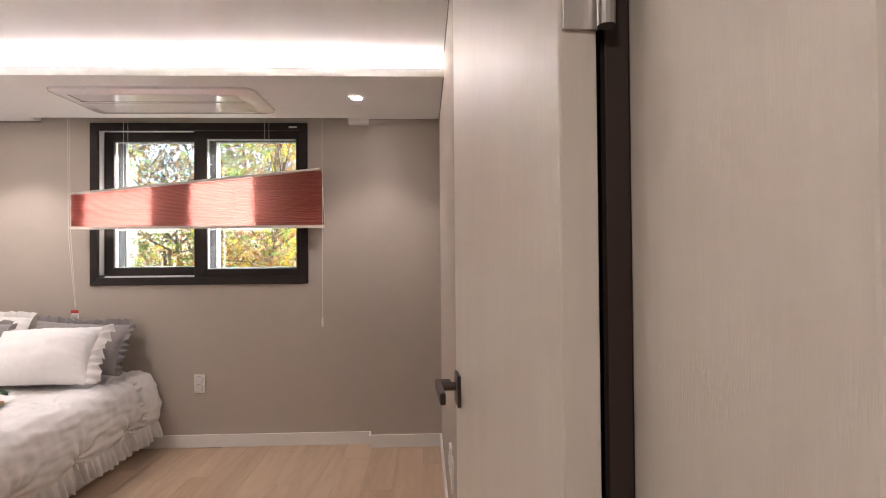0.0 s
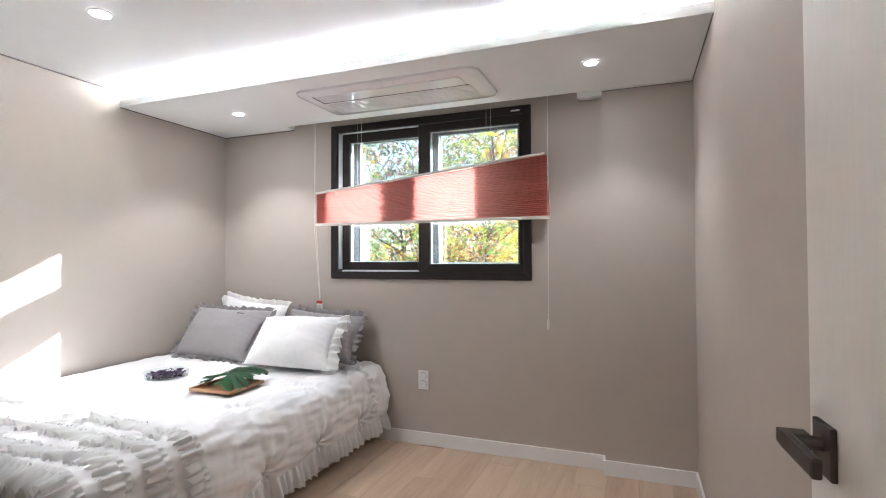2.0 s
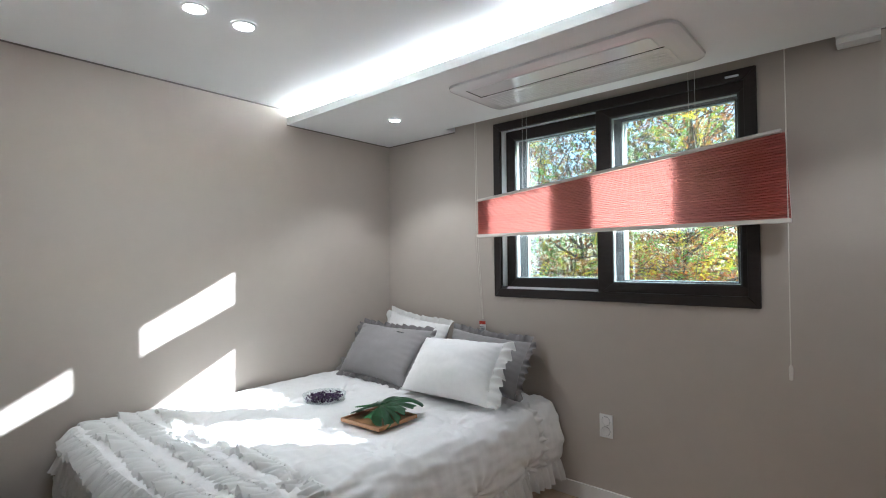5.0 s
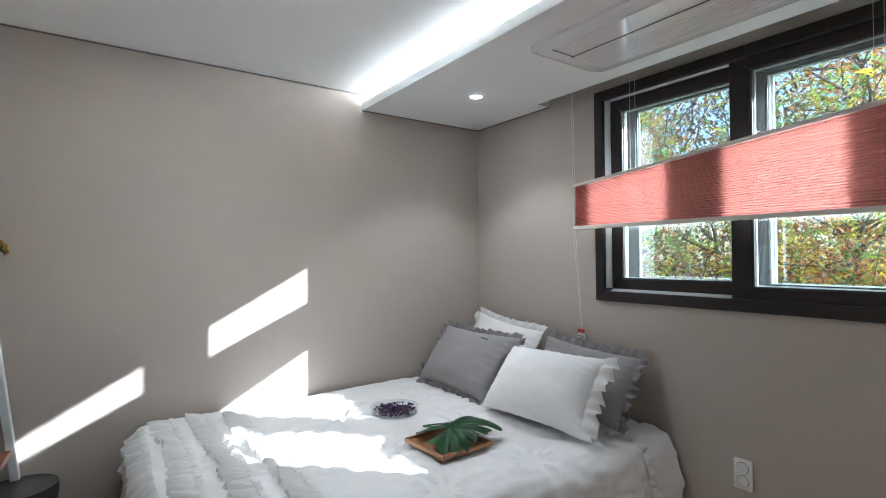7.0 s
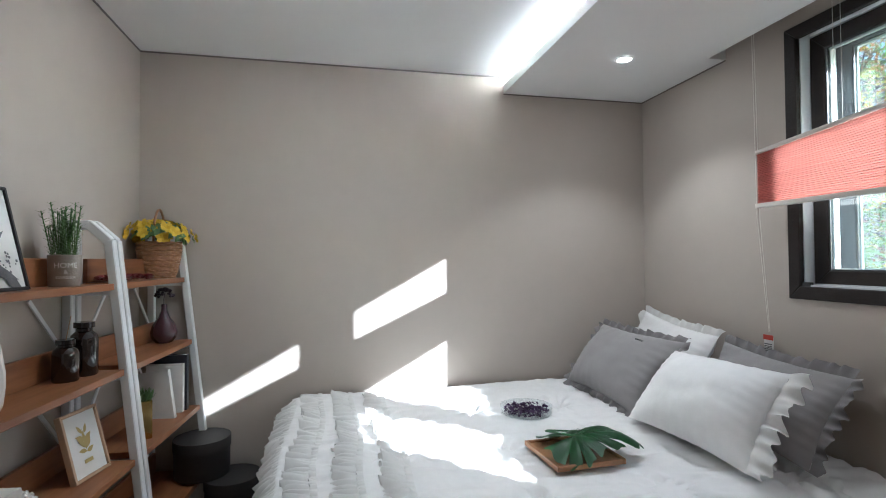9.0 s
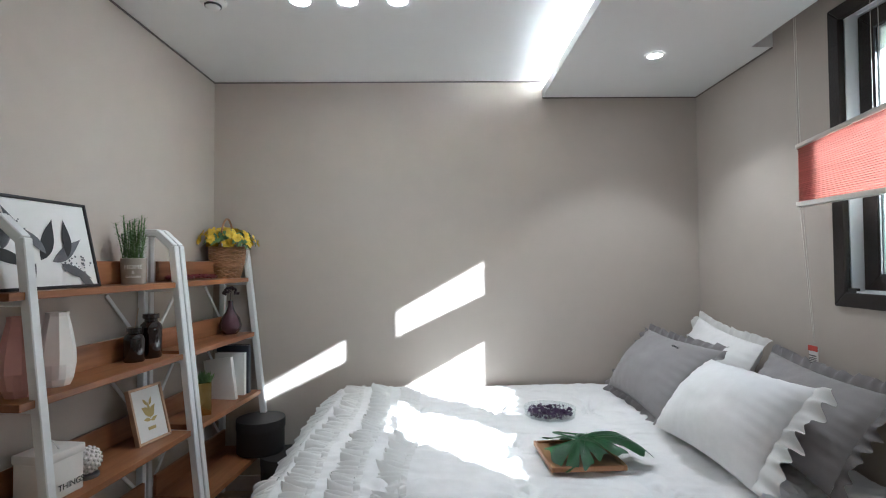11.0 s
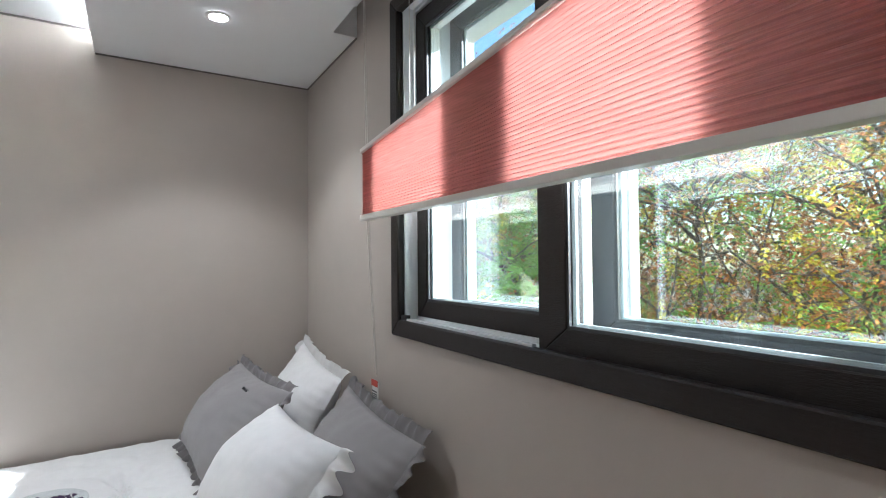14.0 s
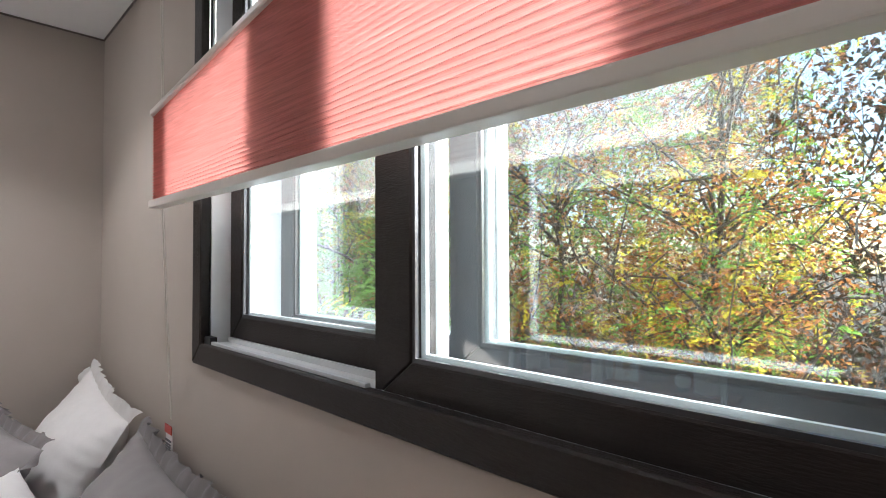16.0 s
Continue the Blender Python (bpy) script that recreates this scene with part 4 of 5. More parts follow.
def facet_vase(p, material, label, h=0.235, r=0.043):
    v = thing("faceted_vase", p, label, "vase", 0, "faceted vases")
    prof = [(0, 0), (r * 0.78, 0), (r * 0.98, h * 0.10), (r * 1.12, h * 0.30), (r * 1.10, h * 0.45), (r * 0.90, h * 0.72), (r * 0.66, h * 0.95), (r * 0.68, h), (r * 0.56, h), (r * 0.55, h * 0.8), (0, h * 0.78)]
    seg = 16
    sub("body", lathe(prof, seg, None, lambda a, k: 1 + (0.05 if (round(a / (2 * math.pi) * seg) + (k >= 3)) % 2 else -0.05) if 1 <= k <= 7 else 1), material, v, smooth=8)
    return v


facet_vase(on_shelf(1.345, 0.125, T2), M_PINK, "matte pink faceted ceramic vase on the shelf", 0.222)
facet_vase(on_shelf(1.220, 0.125, T2), M_CERAMIC, "matte white faceted ceramic vase on the shelf", 0.222)


def jar(p, h, r, label):
    b = thing("apothecary_jar", p, label, "bottle", -70, "dark glass bottles")
    sub("body", lathe([(0, 0), (r * 0.92, 0), (r, 0.005), (r, h * 0.66), (r * 0.9, h * 0.76), (r * 0.58, h * 0.83), (r * 0.58, h * 0.88), (r * 0.74, h * 0.90), (r * 0.74, h), (r * 0.6, h), (0, h * 0.97)], 32), M_AMBER, b, "near-black amber glass")
    return b


j1 = jar(on_shelf(0.850, 0.110, T2), 0.128, 0.036, "small dark amber bottle with one thin reed stick")
curved_text("B", 0.030, 0.033, 0.045, j1, M_PRINT)
sub("reed", tube([(0.004, 0, 0.10), (-0.012, -0.004, 0.20)], 0.0013, 5), M_PALEWOOD, j1)
j2 = jar(on_shelf(0.765, 0.118, T2), 0.172, 0.040, "larger dark amber bottle lettered in white")
curved_text("1", 0.052, 0.037, 0.058, j2, M_PRINT)

pv = thing("bud_vase", on_shelf(0.115, 0.115, T2), "round purple glass vase with a dark dried flower", "vase")
sub("body", lathe([(0, 0), (0.026, 0.001), (0.040, 0.018), (0.043, 0.036), (0.036, 0.062), (0.018, 0.088), (0.010, 0.108), (0.009, 0.132), (0.0065, 0.132), (0.006, 0.1), (0, 0.09)], 36), M_PURPLE, pv, "purple tinted glass")
pv.scale = (1.32, 1.32, 1.32)
sub("stem", tube([(0, 0, 0.10), (0.002, 0, 0.15), (-0.002, 0.002, 0.168)], 0.0016, 6), M_DRIED, pv)
um, ru = bmesh.new(), random.Random(2)
for i in range(70):
    a, e = ru.uniform(0, 6.28), ru.uniform(-0.2, 1.5)
    c = Vector((0.030 * math.cos(a) * math.cos(e), 0.030 * math.sin(a) * math.cos(e), 0.162 + 0.022 * math.sin(e)))
    bmesh.ops.create_icosphere(um, subdivisions=1, radius=ru.uniform(0.003, 0.006), matrix=Matrix.Translation(c))
sub("flower_head", um, M_DRIED, pv, "dark dried flower cluster", None)

gf = thing("picture_frame", on_shelf(0.815, 0.170, T3), "pale wood framed gold leaf print leaning on the shelf", "picture", -12)
L2 = pose(0, 0, 0, 15)
sub("frame", frame_ring(bmesh.new(), -0.070, 0.070, 0.0, 0.185, -0.009, 0.009, 0.0085, 0.001), M_PALEWOOD, gf, m=pose(0, 0, 0, 15))
sub("print", bx(-0.063, 0.063, -0.002, 0.003, 0.007, 0.178), M_PAPER, gf, "white paper print", m=L2)
gb = bmesh.new()
for x, z, a, ln, w in ((0, 0.075, 90, 0.06, 0.007), (0, 0.08, 130, 0.04, 0.008), (0, 0.08, 50, 0.04, 0.008), (0, 0.1, 150, 0.035, 0.008), (0, 0.1, 30, 0.035, 0.008), (0, 0.07, 165, 0.03, 0.007), (0, 0.07, 15, 0.03, 0.007), (0.004, 0.12, 60, 0.03, 0.006), (-0.004, 0.12, 120, 0.03, 0.006)):
    lb = leaf_blade(ln, w, 0)
    bmesh.ops.transform(lb, matrix=pose(x, 0, z, 0, -a, 0), verts=lb.verts)
    tmp = bpy.data.meshes.new("tmp")
    lb.to_mesh(tmp)
    gb.from_mesh(tmp)
    lb.free()
    bpy.data.meshes.remove(tmp)
sub("printed_leaves", gb, M_GOLDINK, gf, "gold printed leaf spray", None, L2 @ pose(0, 0.0042, 0))
gf.scale = (1.14, 1.14, 1.14)
sub("caption_bar", bx(-0.016, 0.016, 0.0032, 0.0042, 0.040, 0.050), M_GOLDINK, gf, m=L2)

pl = thing("brass_planter", on_shelf(0.470, 0.165, T3), "small green plant in a square brass planter", "potted plant", 25)
sub("pot", bx(-0.030, 0.030, -0.030, 0.030, 0, 0.115, bevel=0.003), M_BRASS, pl, "polished brass pot")
bm, rp = bmesh.new(), random.Random(21)
for i in range(120):
    a, r = rp.uniform(0, 6.28), 0.03 * math.sqrt(rp.random())
    c = Vector((r * math.cos(a), r * math.sin(a), 0.112))
    d = Vector((rp.uniform(-1, 1), rp.uniform(-1, 1), rp.uniform(0.6, 2))).normalized() * rp.uniform(0.02, 0.05)
    sd = d.cross(Vector((0, 0, 1))).normalized() * 0.004
    bm.faces.new([bm.verts.new(v) for v in (c - sd * 0.4, c + sd * 0.4, c + d * 0.6 + sd, c + d, c + d * 0.6 - sd)])
tagged(sub("foliage", bm, M_ROSEMARY, pl, smooth=None), kind="stuff")
pl.scale = (1.25, 1.25, 1.25)


def book(p, w, h, d, rz, cover, label, lean=0.0):
    b = thing("book", p, label, "book", rz, "books on the shelf")
    m = pose(0, 0, 0, 0, lean, 0)
    sub("cover", bx(0, w, 0, 0.002, 0, h, bevel=0.0005), cover, b, m=m)
    sub("cover", bx(0, w, d - 0.002, d, 0, h, bevel=0.0005), cover, b, m=m)
    sub("spine", bx(-0.002, 0, 0, d, 0, h, bevel=0.0005), cover, b, m=m)
    sub("pages", bx(0.001, w - 0.004, 0.002, d - 0.002, 0.003, h - 0.003), M_PAPER, b, m=m)
    return b


book(on_shelf(0.215, 0.205, T3), 0.145, 0.210, 0.022, -98, M_PAPER, "white hardback book leaning against other books", 8)
book(on_shelf(0.125, 0.205, T3), 0.150, 0.215, 0.026, -92, M_PAPER, "white hardback book standing upright", 0)
book(on_shelf(0.085, 0.210, T3), 0.165, 0.250, 0.030, -90, M_NAVY, "dark navy hardback book standing upright", 0)

tin = thing("storage_tin", on_shelf(1.268, 0.150, T3), "cream metal storage tin lettered in black with a wire handle", "tin", -8)
sub("body", bx(-0.062, 0.062, -0.055, 0.055, 0, 0.118, bevel=0.006), M_CERAMIC, tin)
sub("lid", bx(-0.065, 0.065, -0.058, 0.058, 0.110, 0.136, bevel=0.005), M_CERAMIC, tin, "cream metal lid")
sub("lid_handle", tube([(0, -0.03 + 0.06 * i / 10, 0.136 + 0.024 * math.sin(math.pi * i / 10)) for i in range(11)], 0.0025, 7), M_CERAMIC, tin)
text_on("lettering", "THINGS", 0.025, pose(-0.018, 0.0556, 0.030, 90, 0, 180), M_INK, tin)

ball = thing("knobbly_ball", on_shelf(1.140, 0.160, T3), "white knobbly ceramic ball on a small stand", "ornament")
kb = bmesh.new()
bmesh.ops.create_uvsphere(kb, u_segments=32, v_segments=20, radius=0.040, matrix=pose(0, 0, 0.052))
for i in range(110):
    z = 1 - 2 * (i + 0.5) / 110
    a = i * 2.39996
    c = Vector((math.sqrt(1 - z * z) * math.cos(a), math.sqrt(1 - z * z) * math.sin(a), z)) * 0.040 + Vector((0, 0, 0.052))
    bmesh.ops.create_icosphere(kb, subdivisions=1, radius=0.0058, matrix=Matrix.Translation(c))
sub("body", kb, M_CERAMIC, ball, smooth=70)
sub("stand", lathe([(0, 0), (0.036, 0), (0.036, 0.010), (0.022, 0.014), (0, 0.014)], 28), M_GREYINK, ball)


def hat_box(p, r, h, label):
    b = thing("hat_box", p, label, "box", 0, "round black boxes")
    sub("body", lathe([(0, 0), (r * 0.98, 0), (r, 0.003), (r, h), (0, h)], 48), M_HATBOX, b)
    sub("lid", lathe([(0, h + 0.003), (r + 0.003, h + 0.002), (r + 0.004, h), (r + 0.004, h - 0.045), (r + 0.001, h - 0.045)], 48), M_HATBOX, b, "black card lid")
    return b


hat_box((-2.515, 1.310, 0.0), 0.118, 0.262, "large round black box on the floor")
hat_box((-2.552, 1.172, 0.266), 0.118, 0.165, "round black box with a lid on another box")

# ---- tray, leaf and dish on the bed ----
tray = thing("wooden_tray", (-1.745, 2.600, rest_z(-1.745, 2.6, 0.12)), "square brown wooden tray lying on the bed", "tray", 3)
sub("tray_board", bx(-0.125, 0.125, -0.125, 0.125, 0, 0.010, bevel=0.003), M_TRAY, tray)
rim = bmesh.new()
for b in ((-0.13, 0.13, -0.13, -0.118), (-0.13, 0.13, 0.118, 0.13), (-0.13, -0.118, -0.118, 0.118), (0.118, 0.13, -0.118, 0.118)):
    box(rim, *b, 0.0, 0.018, bevel=0.003)
sub("tray_rim", rim, M_TRAY, tray)
ml = thing("monstera_leaf", (-1.735, 2.665, rest_z(-1.745, 2.6, 0.12) + 0.012), "glossy dark green split leaf lying on the tray", "leaf", -8)


def leaf_z(x, y):
    return 0.052 + 0.016 * math.sin((y + 0.07) * 11) - 2.6 * x * x - 0.9 * max(0.0, y - 0.05) ** 2 * 3 + 0.25 * abs(x) * math.exp(-abs(x) * 18)


def monstera():
    """A heart-shaped blade with narrow cuts in from its margin."""
    bm = bmesh.new()
    base, na, nr = Vector((0, -0.065, 0)), 180, 9
    cuts = (0.42, 0.80, 1.18, 1.58, 2.0)
    rows = []
    for i in range(na + 1):
        th = -2.75 + 5.5 * i / na
        a = abs(th)
        rad = 0.125 + 0.125 * math.exp(-(a / 0.62) ** 2) + 0.025 * math.exp(-((a - 1.9) / 0.6) ** 2)
        rad *= 1 + 0.045 * math.cos(a * 16.3)
        for c in cuts:
            rad *= 1 - 0.42 * math.exp(-((a - c - 0.03 * (th > 0)) / 0.030) ** 2)
        row = []
        for k in range(nr + 1):
            f = 0.03 + 0.97 * k / nr
            x, y = math.sin(th) * rad * f, base.y + math.cos(th) * rad * f
            row.append(bm.verts.new((x, y, leaf_z(x, y) + 0.006 * f * math.sin(th * 8.2))))
        rows.append(row)
    for p, q in zip(rows, rows[1:]):
        for k in range(nr):
            bm.faces.new((p[k], p[k + 1], q[k + 1], q[k]))
    bmesh.ops.solidify(bm, geom=list(bm.faces), thickness=0.001)
    return bm


sub("blade", monstera(), M_LEAF, ml, "split green leaf blade", 60)
sub("midrib", tube([(0, -0.065 + 0.24 * k / 12, leaf_z(0, -0.065 + 0.24 * k / 12) + 0.003) for k in range(13)], 0.0022, 6, None, 0.0008), M_LEAF, ml)
for sg in (-1, 1):
    for a in (0.6, 1.0, 1.4, 1.8):
        pts = [(sg * math.sin(a) * r, -0.055 + math.cos(a) * r + 0.02, leaf_z(math.sin(a) * r, -0.035 + math.cos(a) * r) + 0.003) for r in (0.004, 0.04, 0.08, 0.115)]
        sub("vein", tube(pts, 0.0012, 5, None, 0.0005), M_LEAF, ml)
sub("stalk", tube([(0, -0.06, 0.052), (-0.02, -0.11, 0.058), (-0.07, -0.145, 0.05), (-0.12, -0.125, 0.035), (-0.15, -0.07, 0.022), (-0.16, 0.0, 0.014)], 0.0036, 7), M_LEAF, ml, "green leaf stalk")
glass_dish("petal_dish", (-2.180, 2.594, rest_z(-2.18, 2.594, 0.1) - 0.010), 0.115, 0.040, M_PETAL, "clear glass dish of dried purple petals on the bed", 9)

# ---- fixtures ----
def downlight(x, y, z, r, label):
    d = thing("downlight", (x, y, z), label, "ceiling light", 0, "ceiling downlights")
    sub("rim", lathe([(r, 0.0), (r + 0.010, -0.001), (r + 0.011, -0.004), (r, -0.006), (r - 0.003, -0.003), (r - 0.003, 0)], 36), M_PLASTIC, d, "white rim")
    sub("lens", lathe([(0, -0.0025), (r - 0.003, -0.0025), (r - 0.003, -0.001), (0, -0.001)], 32), M_LED, d, "glowing round lens")
    for c in d.children:
        c.visible_shadow = False


for x, y in CENTRE_LIGHTS:
    downlight(x, y, ZC, 0.040, "round white ceiling downlight switched on in a row of three")
for x, y in DROP_LIGHTS:
    downlight(x, y, ZD, 0.032, "small round downlight in the lowered ceiling, switched on")
sm = thing("smoke_detector", (-1.815, 1.245, ZC), "white round smoke detector on the ceiling", "smoke detector")
sub("body", lathe([(0, -0.034), (0.018, -0.034), (0.026, -0.028), (0.030, -0.018), (0.042, -0.016), (0.050, -0.008), (0.050, 0)], 36), M_PLASTIC, sm)
sub("sensor_slots", lathe([(0.0275, -0.026), (0.0305, -0.0255), (0.0315, -0.0195), (0.029, -0.0195)], 24), M_DARK, sm)

ac = thing("ceiling_air_conditioner", (-0.985, 3.075, ZD), "glossy white one-way ceiling air conditioner panel", "air conditioner")


def rounded_plate(x0, x1, y0, y1, z0, z1, r, inset):
    bm = bmesh.new()
    loops = []
    for z, ins in ((z1, 0.0), ((z0 + z1) / 2, 0.002), (z0, inset)):
        loop = []
        for cx, cy, a0 in ((x1 - r, y1 - r, 0), (x0 + r, y1 - r, 90), (x0 + r, y0 + r, 180), (x1 - r, y0 + r, 270)):
            for k in range(7):
                a = radians(a0 + 15 * k)
                loop.append(bm.verts.new((cx + (r - ins) * math.cos(a), cy + (r - ins) * math.sin(a), z)))
        loops.append(loop)
    n = len(loops[0])
    for a, b in zip(loops, loops[1:]):
        for i in range(n):
            bm.faces.new((a[i], a[(i + 1) % n], b[(i + 1) % n], b[i]))
    bm.faces.new(loops[0])
    bm.faces.new(loops[-1][::-1])
    bmesh.ops.recalc_face_normals(bm, faces=bm.faces)
    return bm


sub("panel", rounded_plate(-0.545, 0.545, -0.235, 0.235, -0.022, 0.0, 0.07, 0.030), M_ACGLOSS, ac, "glossy white panel", 30)
sub("air_flap", rounded_plate(-0.44, 0.44, -0.175, -0.055, -0.027, -0.0225, 0.02, 0.003), M_ACGLOSS, ac, "glossy outlet flap", 30)
sub("grille", rounded_plate(-0.46, 0.46, -0.035, 0.165, -0.0255, -0.0225, 0.02, 0.003), M_ACGLOSS, ac, "glossy intake cover", 30)
for k in range(7):
    sub("grille_rib", bx(-0.44, 0.44, 0.0 + k * 0.022, 0.004 + k * 0.022, -0.0275, -0.0256), M_ACGLOSS, ac)
sub("slot", bx(-0.46, 0.45, -0.0475, -0.0430, -0.0245, -0.0225), M_DARK, ac, "thin dark outlet gap")
sub("slot", bx(-0.452, -0.448, -0.17, -0.0475, -0.0245, -0.0225), M_DARK, ac)
sub("badge", bx(-0.40, -0.36, -0.048, -0.042, -0.0236, -0.0226), M_DARK, ac)

ol = thing("wall_outlet", (-1.020, YW, 0.417), "white double wall socket above the baseboard", "wall socket")
sub("plate", bx(-0.035, 0.035, -0.010, 0, -0.060, 0.060, bevel=0.003), M_PLASTIC, ol)
for z in (0.026, -0.026):
    so = lathe([(0.019, 0.0), (0.021, 0.001), (0.022, 0.004), (0.019, 0.004), (0.017, -0.004), (0, -0.004)], 28)
    sub("socket_ring", lathe([(0.0215, 0.0), (0.0235, 0.0), (0.0235, 0.0006), (0.0215, 0.0006)], 28), M_GREYINK, ol, m=pose(0, -0.0098, z, 90))
    sub("socket", so, M_PLASTIC, ol, m=pose(0, -0.0098, z, 90))
    for x in (-0.007, 0.007):
        sub("pin_hole", lathe([(0, 0), (0.0028, 0), (0.0028, 0.002), (0, 0.002)], 10), M_DARK, ol, m=pose(x, -0.0060, z, 90))
for y, z in ((2.22, 0.41), (2.08, 0.41)):
    w = thing("wall_outlet", (XR, y, z), "white wall socket plate low on the wall behind the door", "wall socket", -90)
    sub("plate", bx(-0.035, 0.035, -0.010, 0, -0.060, 0.060, bevel=0.003), M_PLASTIC, w)
    sub("socket", lathe([(0.019, 0.0), (0.021, 0.001), (0.022, 0.004), (0.019, 0.004), (0.017, -0.004), (0, -0.004)], 28), M_PLASTIC, w, m=pose(0, -0.0098, 0, 90))

# ---- trees outside ----
LEAVES = [mat("leaf_green", (0.20, 0.36, 0.06), 0.5, 0.3, 3), mat("leaf_yellow", (0.68, 0.56, 0.05), 0.5, 0.3, 3), mat("leaf_rust", (0.46, 0.17, 0.05), 0.6, 0.3, 3)]
for lm in LEAVES:
    n, l = lm.node_tree.nodes, lm.node_tree.links
    t_, x_ = n.new("ShaderNodeBsdfTranslucent"), n.new("ShaderNodeMixShader")
    l.new(n["Hue/Saturation/Value"].outputs[0], t_.inputs["Color"])
    x_.inputs[0].default_value = 0.55
    l.new(n["Principled BSDF"].outputs[0], x_.inputs[1])
    l.new(t_.outputs[0], x_.inputs[2])
    l.new(x_.outputs[0], n["Material Output"].inputs["Surface"])
M_BARK = mat("bark", (0.07, 0.05, 0.04), 0.9, 0.35, 8, 0.5, 40)


def tree(p, height, spread, n_leaves, mix, seed, leaf=0.043):
    rnd = random.Random(seed)
    t = thing("tree", p, "autumn tree with thin limbs and green, yellow and rust leaves", "tree", 0, "autumn trees outside the window")
    wood = bmesh.new()
    ends = []
    top = Vector((rnd.uniform(-0.3, 0.3), rnd.uniform(-0.2, 0.2), height * 0.8))
    trunk = [Vector((0, 0, -0.3)).lerp(top, k / 7) + Vector((0.12 * math.sin(k * 1.3 + seed), 0.1 * math.cos(k * 1.7 + seed), 0)) * (k > 0) for k in range(8)]
    tube(trunk, 0.07, 8, wood, 0.015)
    for i in range(44):
        f = rnd.uniform(0.12, 1.0)
        k = min(int(f * 7), 6)
        b = trunk[k].lerp(trunk[k + 1], f * 7 - k)
        a = rnd.uniform(0, 6.28)
        d = Vector((math.cos(a), math.sin(a), rnd.uniform(0.35, 1.5))) * spread * rnd.uniform(0.5, 1.0) * (1.1 - 0.5 * f)
        pts = [b + d * q + Vector((0.1 * math.sin(5 * q + i), 0.1 * math.cos(4 * q + i), -0.14 * q * q)) - Vector((0.1 * math.sin(i), 0.1 * math.cos(i), 0)) for q in (0, 0.35, 0.7, 1.0)]
        tube(pts, 0.017, 6, wood, 0.005)
        ends += [pts[1].lerp(pts[2], rnd.random()), pts[2], pts[2].lerp(pts[3], rnd.random()), pts[3]]
        for j in range(3):
            q = pts[1 + j % 3]
            e = q + Vector((rnd.uniform(-1, 1), rnd.uniform(-1, 1), rnd.uniform(-0.4, 0.9))) * spread * 0.4
            tube([q, q.lerp(e, 0.5) + Vector((0, 0, 0.04)), e], 0.009, 5, wood, 0.003)
            ends += [e, q.lerp(e, 0.6)]
    sub("trunk", wood, M_BARK, t, "dark thin trunk and limbs", 60)
    for name, mt, share in (("green_leaves", LEAVES[0], mix[0]), ("yellow_leaves", LEAVES[1], mix[1]), ("rust_leaves", LEAVES[2], mix[2])):
        n = int(n_leaves * share)
        vs, fs = [], []
        pairs = 5 if mt is not LEAVES[2] else 1
        for i in range(n // (2 * pairs)):
            c = ends[rnd.randrange(len(ends))] + Vector((rnd.gauss(0, 0.22), rnd.gauss(0, 0.22), rnd.gauss(0, 0.2)))
            r = Euler((rnd.uniform(-0.9, 0.9), rnd.uniform(-0.9, 0.9), rnd.uniform(0, 6.28))).to_matrix()
            s = leaf * rnd.uniform(0.75, 1.25)
            for k in range(2 * pairs):
                sg, along = (1 if k % 2 else -1), (k // 2) * s * 0.62
                ln, w, dr = s * rnd.uniform(0.85, 1.1), 0.25 * s, -0.012 * (k // 2) ** 1.5 * s / 0.04
                o = len(vs)
                for v in ((along, 0, dr), (along + 0.35 * ln - w, sg * 0.5 * ln, dr + 0.1 * ln), (along + 0.35 * ln, sg * ln, dr - 0.15 * ln), (along + 0.35 * ln + w, sg * 0.5 * ln, dr + 0.1 * ln)):
                    vs.append(c + r @ Vector(v))
                fs.append((o, o + 1, o + 2, o + 3))
        me = bpy.data.meshes.new(name)
        me.from_pydata([tuple(v) for v in vs], [], fs)
        me.materials.append(mt)
        ob = new(name, me)
        ob.parent = t
    return t


rt = random.Random(77)
for k, (x, y, h, sp, mix) in enumerate(((-1.5, 7.3, 6.6, 1.3, (0.34, 0.30, 0.36)), (-2.9, 7.0, 5.6, 1.3, (0.5, 0.22, 0.28)), (-4.4, 7.4, 6.8, 1.4, (0.4, 0.2, 0.4)), (-6.0, 7.0, 6.0, 1.5, (0.5, 0.2, 0.3)),
                                        (-7.8, 7.4, 6.5, 1.6, (0.35, 0.35, 0.3)), (-9.8, 7.0, 6.5, 1.7, (0.4, 0.3, 0.3)), (-2.2, 8.6, 7.4, 1.5, (0.25, 0.35, 0.4)), (-5.2, 8.8, 7.2, 1.6, (0.3, 0.3, 0.4)), (-8.8, 9.0, 7.4, 1.8, (0.3, 0.3, 0.4)),
                                        (-3.6, 5.7, 4.9, 0.9, (0.85, 0.12, 0.03)), (-12.5, 8.0, 7.0, 2.0, (0.35, 0.35, 0.3)))):
    tree((x, y, -3.0), h + 0.6, sp * 1.1, 26000, (mix[0] * 0.9, mix[1] * 0.85, mix[2] * 1.25), 100 + k)
tree((-3.1, 5.1, -3.0), 5.0, 0.75, 3600, (0.85, 0.15, 0.0), 140, 0.08)
hedge_v, hedge_f = [], []
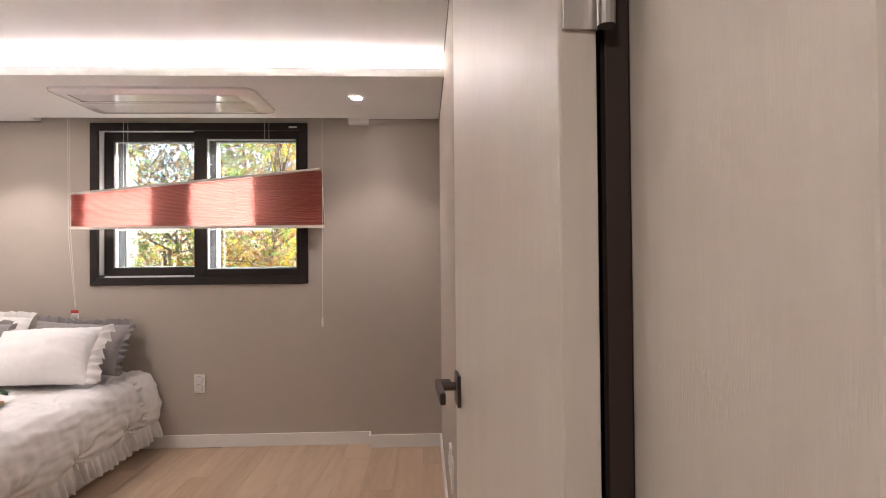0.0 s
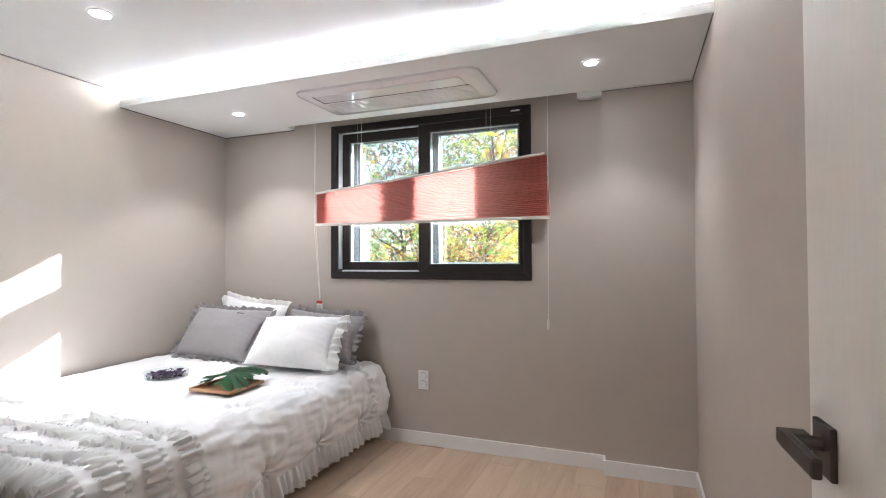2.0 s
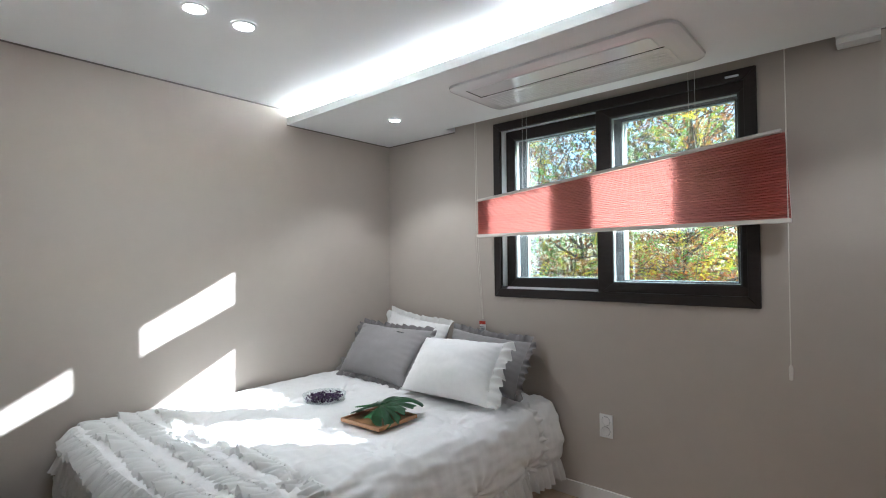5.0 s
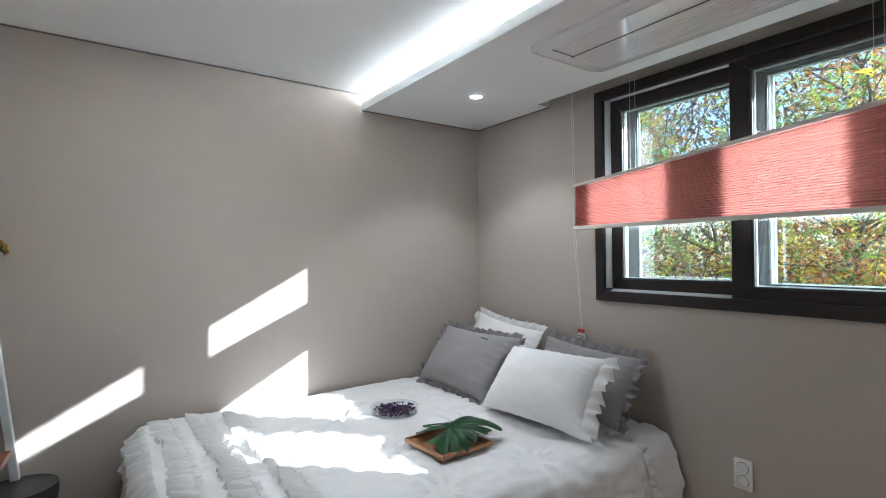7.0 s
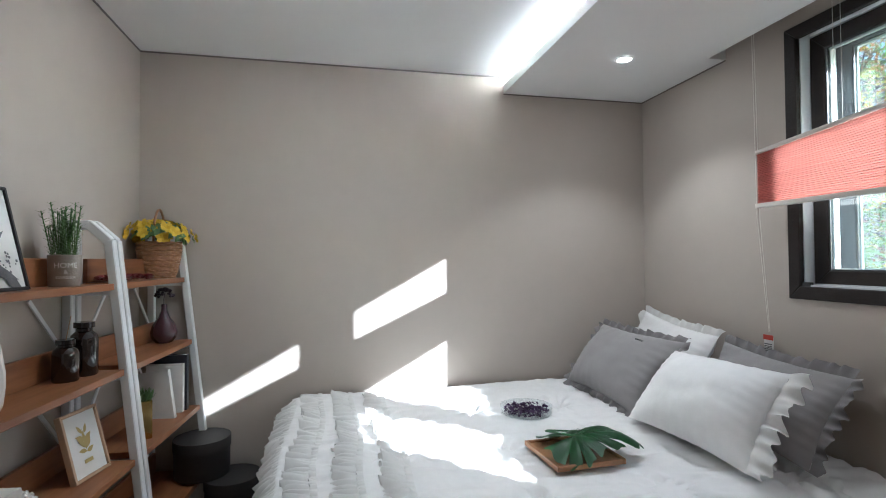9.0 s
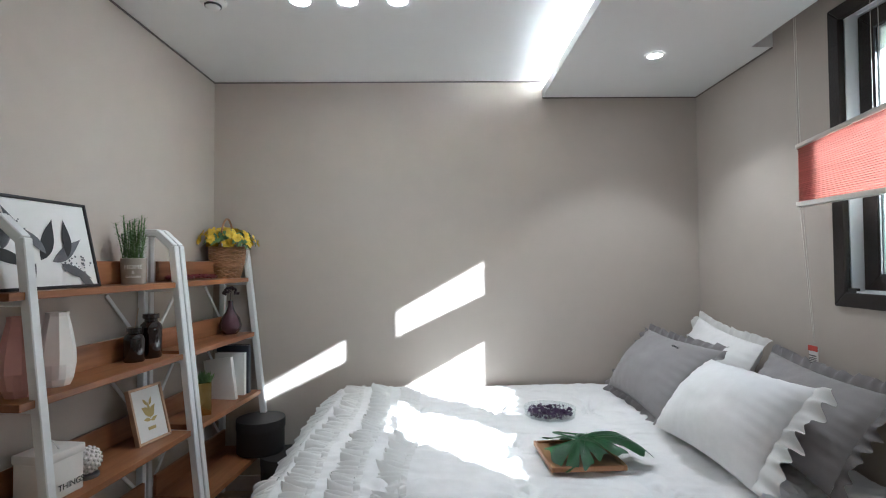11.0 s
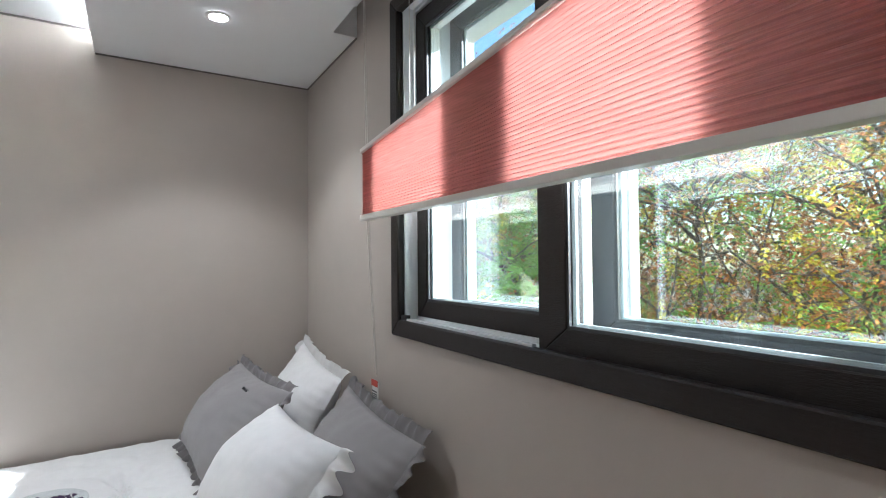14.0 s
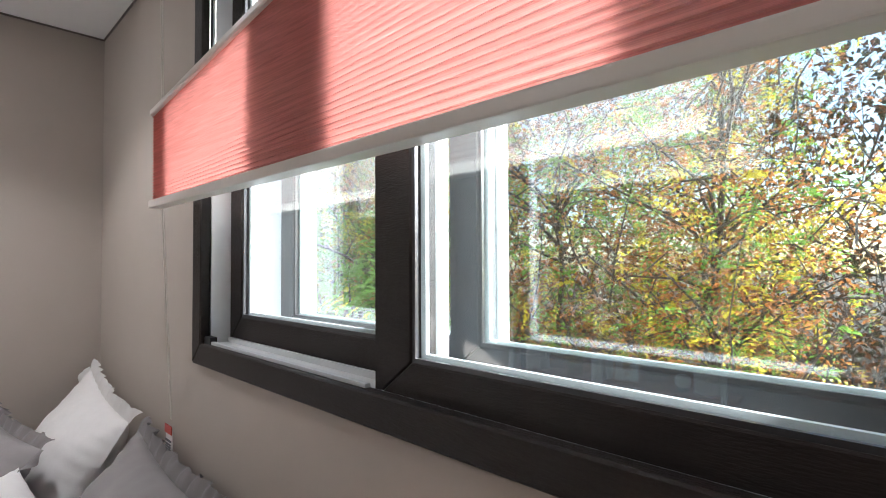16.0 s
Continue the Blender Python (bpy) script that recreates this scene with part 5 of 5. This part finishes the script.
for i in range(90000):
    x = rt.uniform(-17, -0.4)
    top = 7.3 + 2.6 * noise.noise((x * 0.9, 0.0, 5.0)) + 1.2 * noise.noise((x * 3.1, 2.0, 1.0))
    c = Vector((x, 10.3 + rt.gauss(0, 0.6), -3 + top * rt.random() ** 1.1 + abs(rt.gauss(0, 0.35))))
    r = Euler((rt.uniform(-1.2, 1.2), rt.uniform(-1.2, 1.2), rt.uniform(0, 6.28))).to_matrix()
    s, o = rt.uniform(0.03, 0.065), len(hedge_v)
    hedge_v += [tuple(c + r @ Vector(v)) for v in ((-s, 0, 0), (0, -0.5 * s, 0.1 * s), (s, 0, 0), (0, 0.5 * s, 0.1 * s))]
    hedge_f.append((o, o + 1, o + 2, o + 3))
hm = bpy.data.meshes.new("undergrowth")
hm.from_pydata(hedge_v, [], hedge_f)
for lm in (mat("dry_undergrowth", (0.27, 0.115, 0.05), 0.8, 0.4, 3), mat("dark_undergrowth", (0.085, 0.07, 0.03), 0.7, 0.4, 3)):
    hm.materials.append(lm)
hm.polygons.foreach_set("material_index", [int(rt.random() < 0.5) for _ in hedge_f])
tagged(new("undergrowth", hm), "tangled rust and green undergrowth behind the trees", "shrubs", kind="stuff")

# bare twigs among the trees
twig_v, twig_f = [], []
for i in range(2600):
    p = Vector((rt.uniform(-15, 0.5), rt.uniform(6.0, 10.0), rt.uniform(-2.6, 3.0)))
    d = Vector((rt.gauss(0, 0.5), rt.gauss(0, 0.4), rt.uniform(0.1, 1.0))).normalized() * rt.uniform(0.5, 1.5)
    bend, w = Vector((rt.gauss(0, 0.12), rt.gauss(0, 0.12), 0.0)), rt.uniform(0.004, 0.012)
    sides = (Vector((w, 0, 0)), Vector((-0.5 * w, 0.8 * w, 0)), Vector((-0.5 * w, -0.8 * w, 0)))
    o = len(twig_v)
    for k in range(4):
        c = p + d * (k / 3) + bend * math.sin(math.pi * k / 3)
        twig_v += [tuple(c + q * (1 - 0.25 * k)) for q in sides]
    twig_f += [(o + 3 * k + j, o + 3 * k + (j + 1) % 3, o + 3 * k + 3 + (j + 1) % 3, o + 3 * k + 3 + j) for k in range(3) for j in range(3)]
tm = bpy.data.meshes.new("twig_thicket")
tm.from_pydata(twig_v, [], twig_f)
tm.materials.append(M_BARK)
tagged(new("twig_thicket", tm), "dense dark bare twigs between the autumn trees", "twigs", kind="stuff")

# ---- floor boards ----
floor = bpy.data.objects["floor"]
PW, PL = 0.165, 1.20
pm = {}
for i in range(0, 26):
    x0, x1 = max(XL + i * PW, XL), XL + (i + 1) * PW
    if x1 - x0 < 0.02:
        continue
    y = YOUT - 0.9 - (i * 0.437) % PL
    while y < YW:
        y0, y1 = max(y, -1.44 if x0 > -1.6 else YB - 0.02), min(y + PL, YW)
        y += PL
        if x0 > XR - 0.02:
            y1 = min(y1, 1.42 if x0 < XR + 0.09 else YOUT - 0.02)
        if y1 - y0 < 0.03:
            continue
        key = (round(x1 - x0, 3), round(y1 - y0, 3))
        if key not in pm:
            me = bpy.data.meshes.new("floor_board")
            b = bx(0.0004, key[0] - 0.0004, 0.0004, key[1] - 0.0004, -0.004, 0.0, bevel=0.0008, seg=1)
            b.to_mesh(me)
            b.free()
            me.materials.append(M_FLOOR)
            pm[key] = me
        ob = new("floor_board", pm[key])
        ob.parent = floor
        ob.location = (x0, y0, 0)
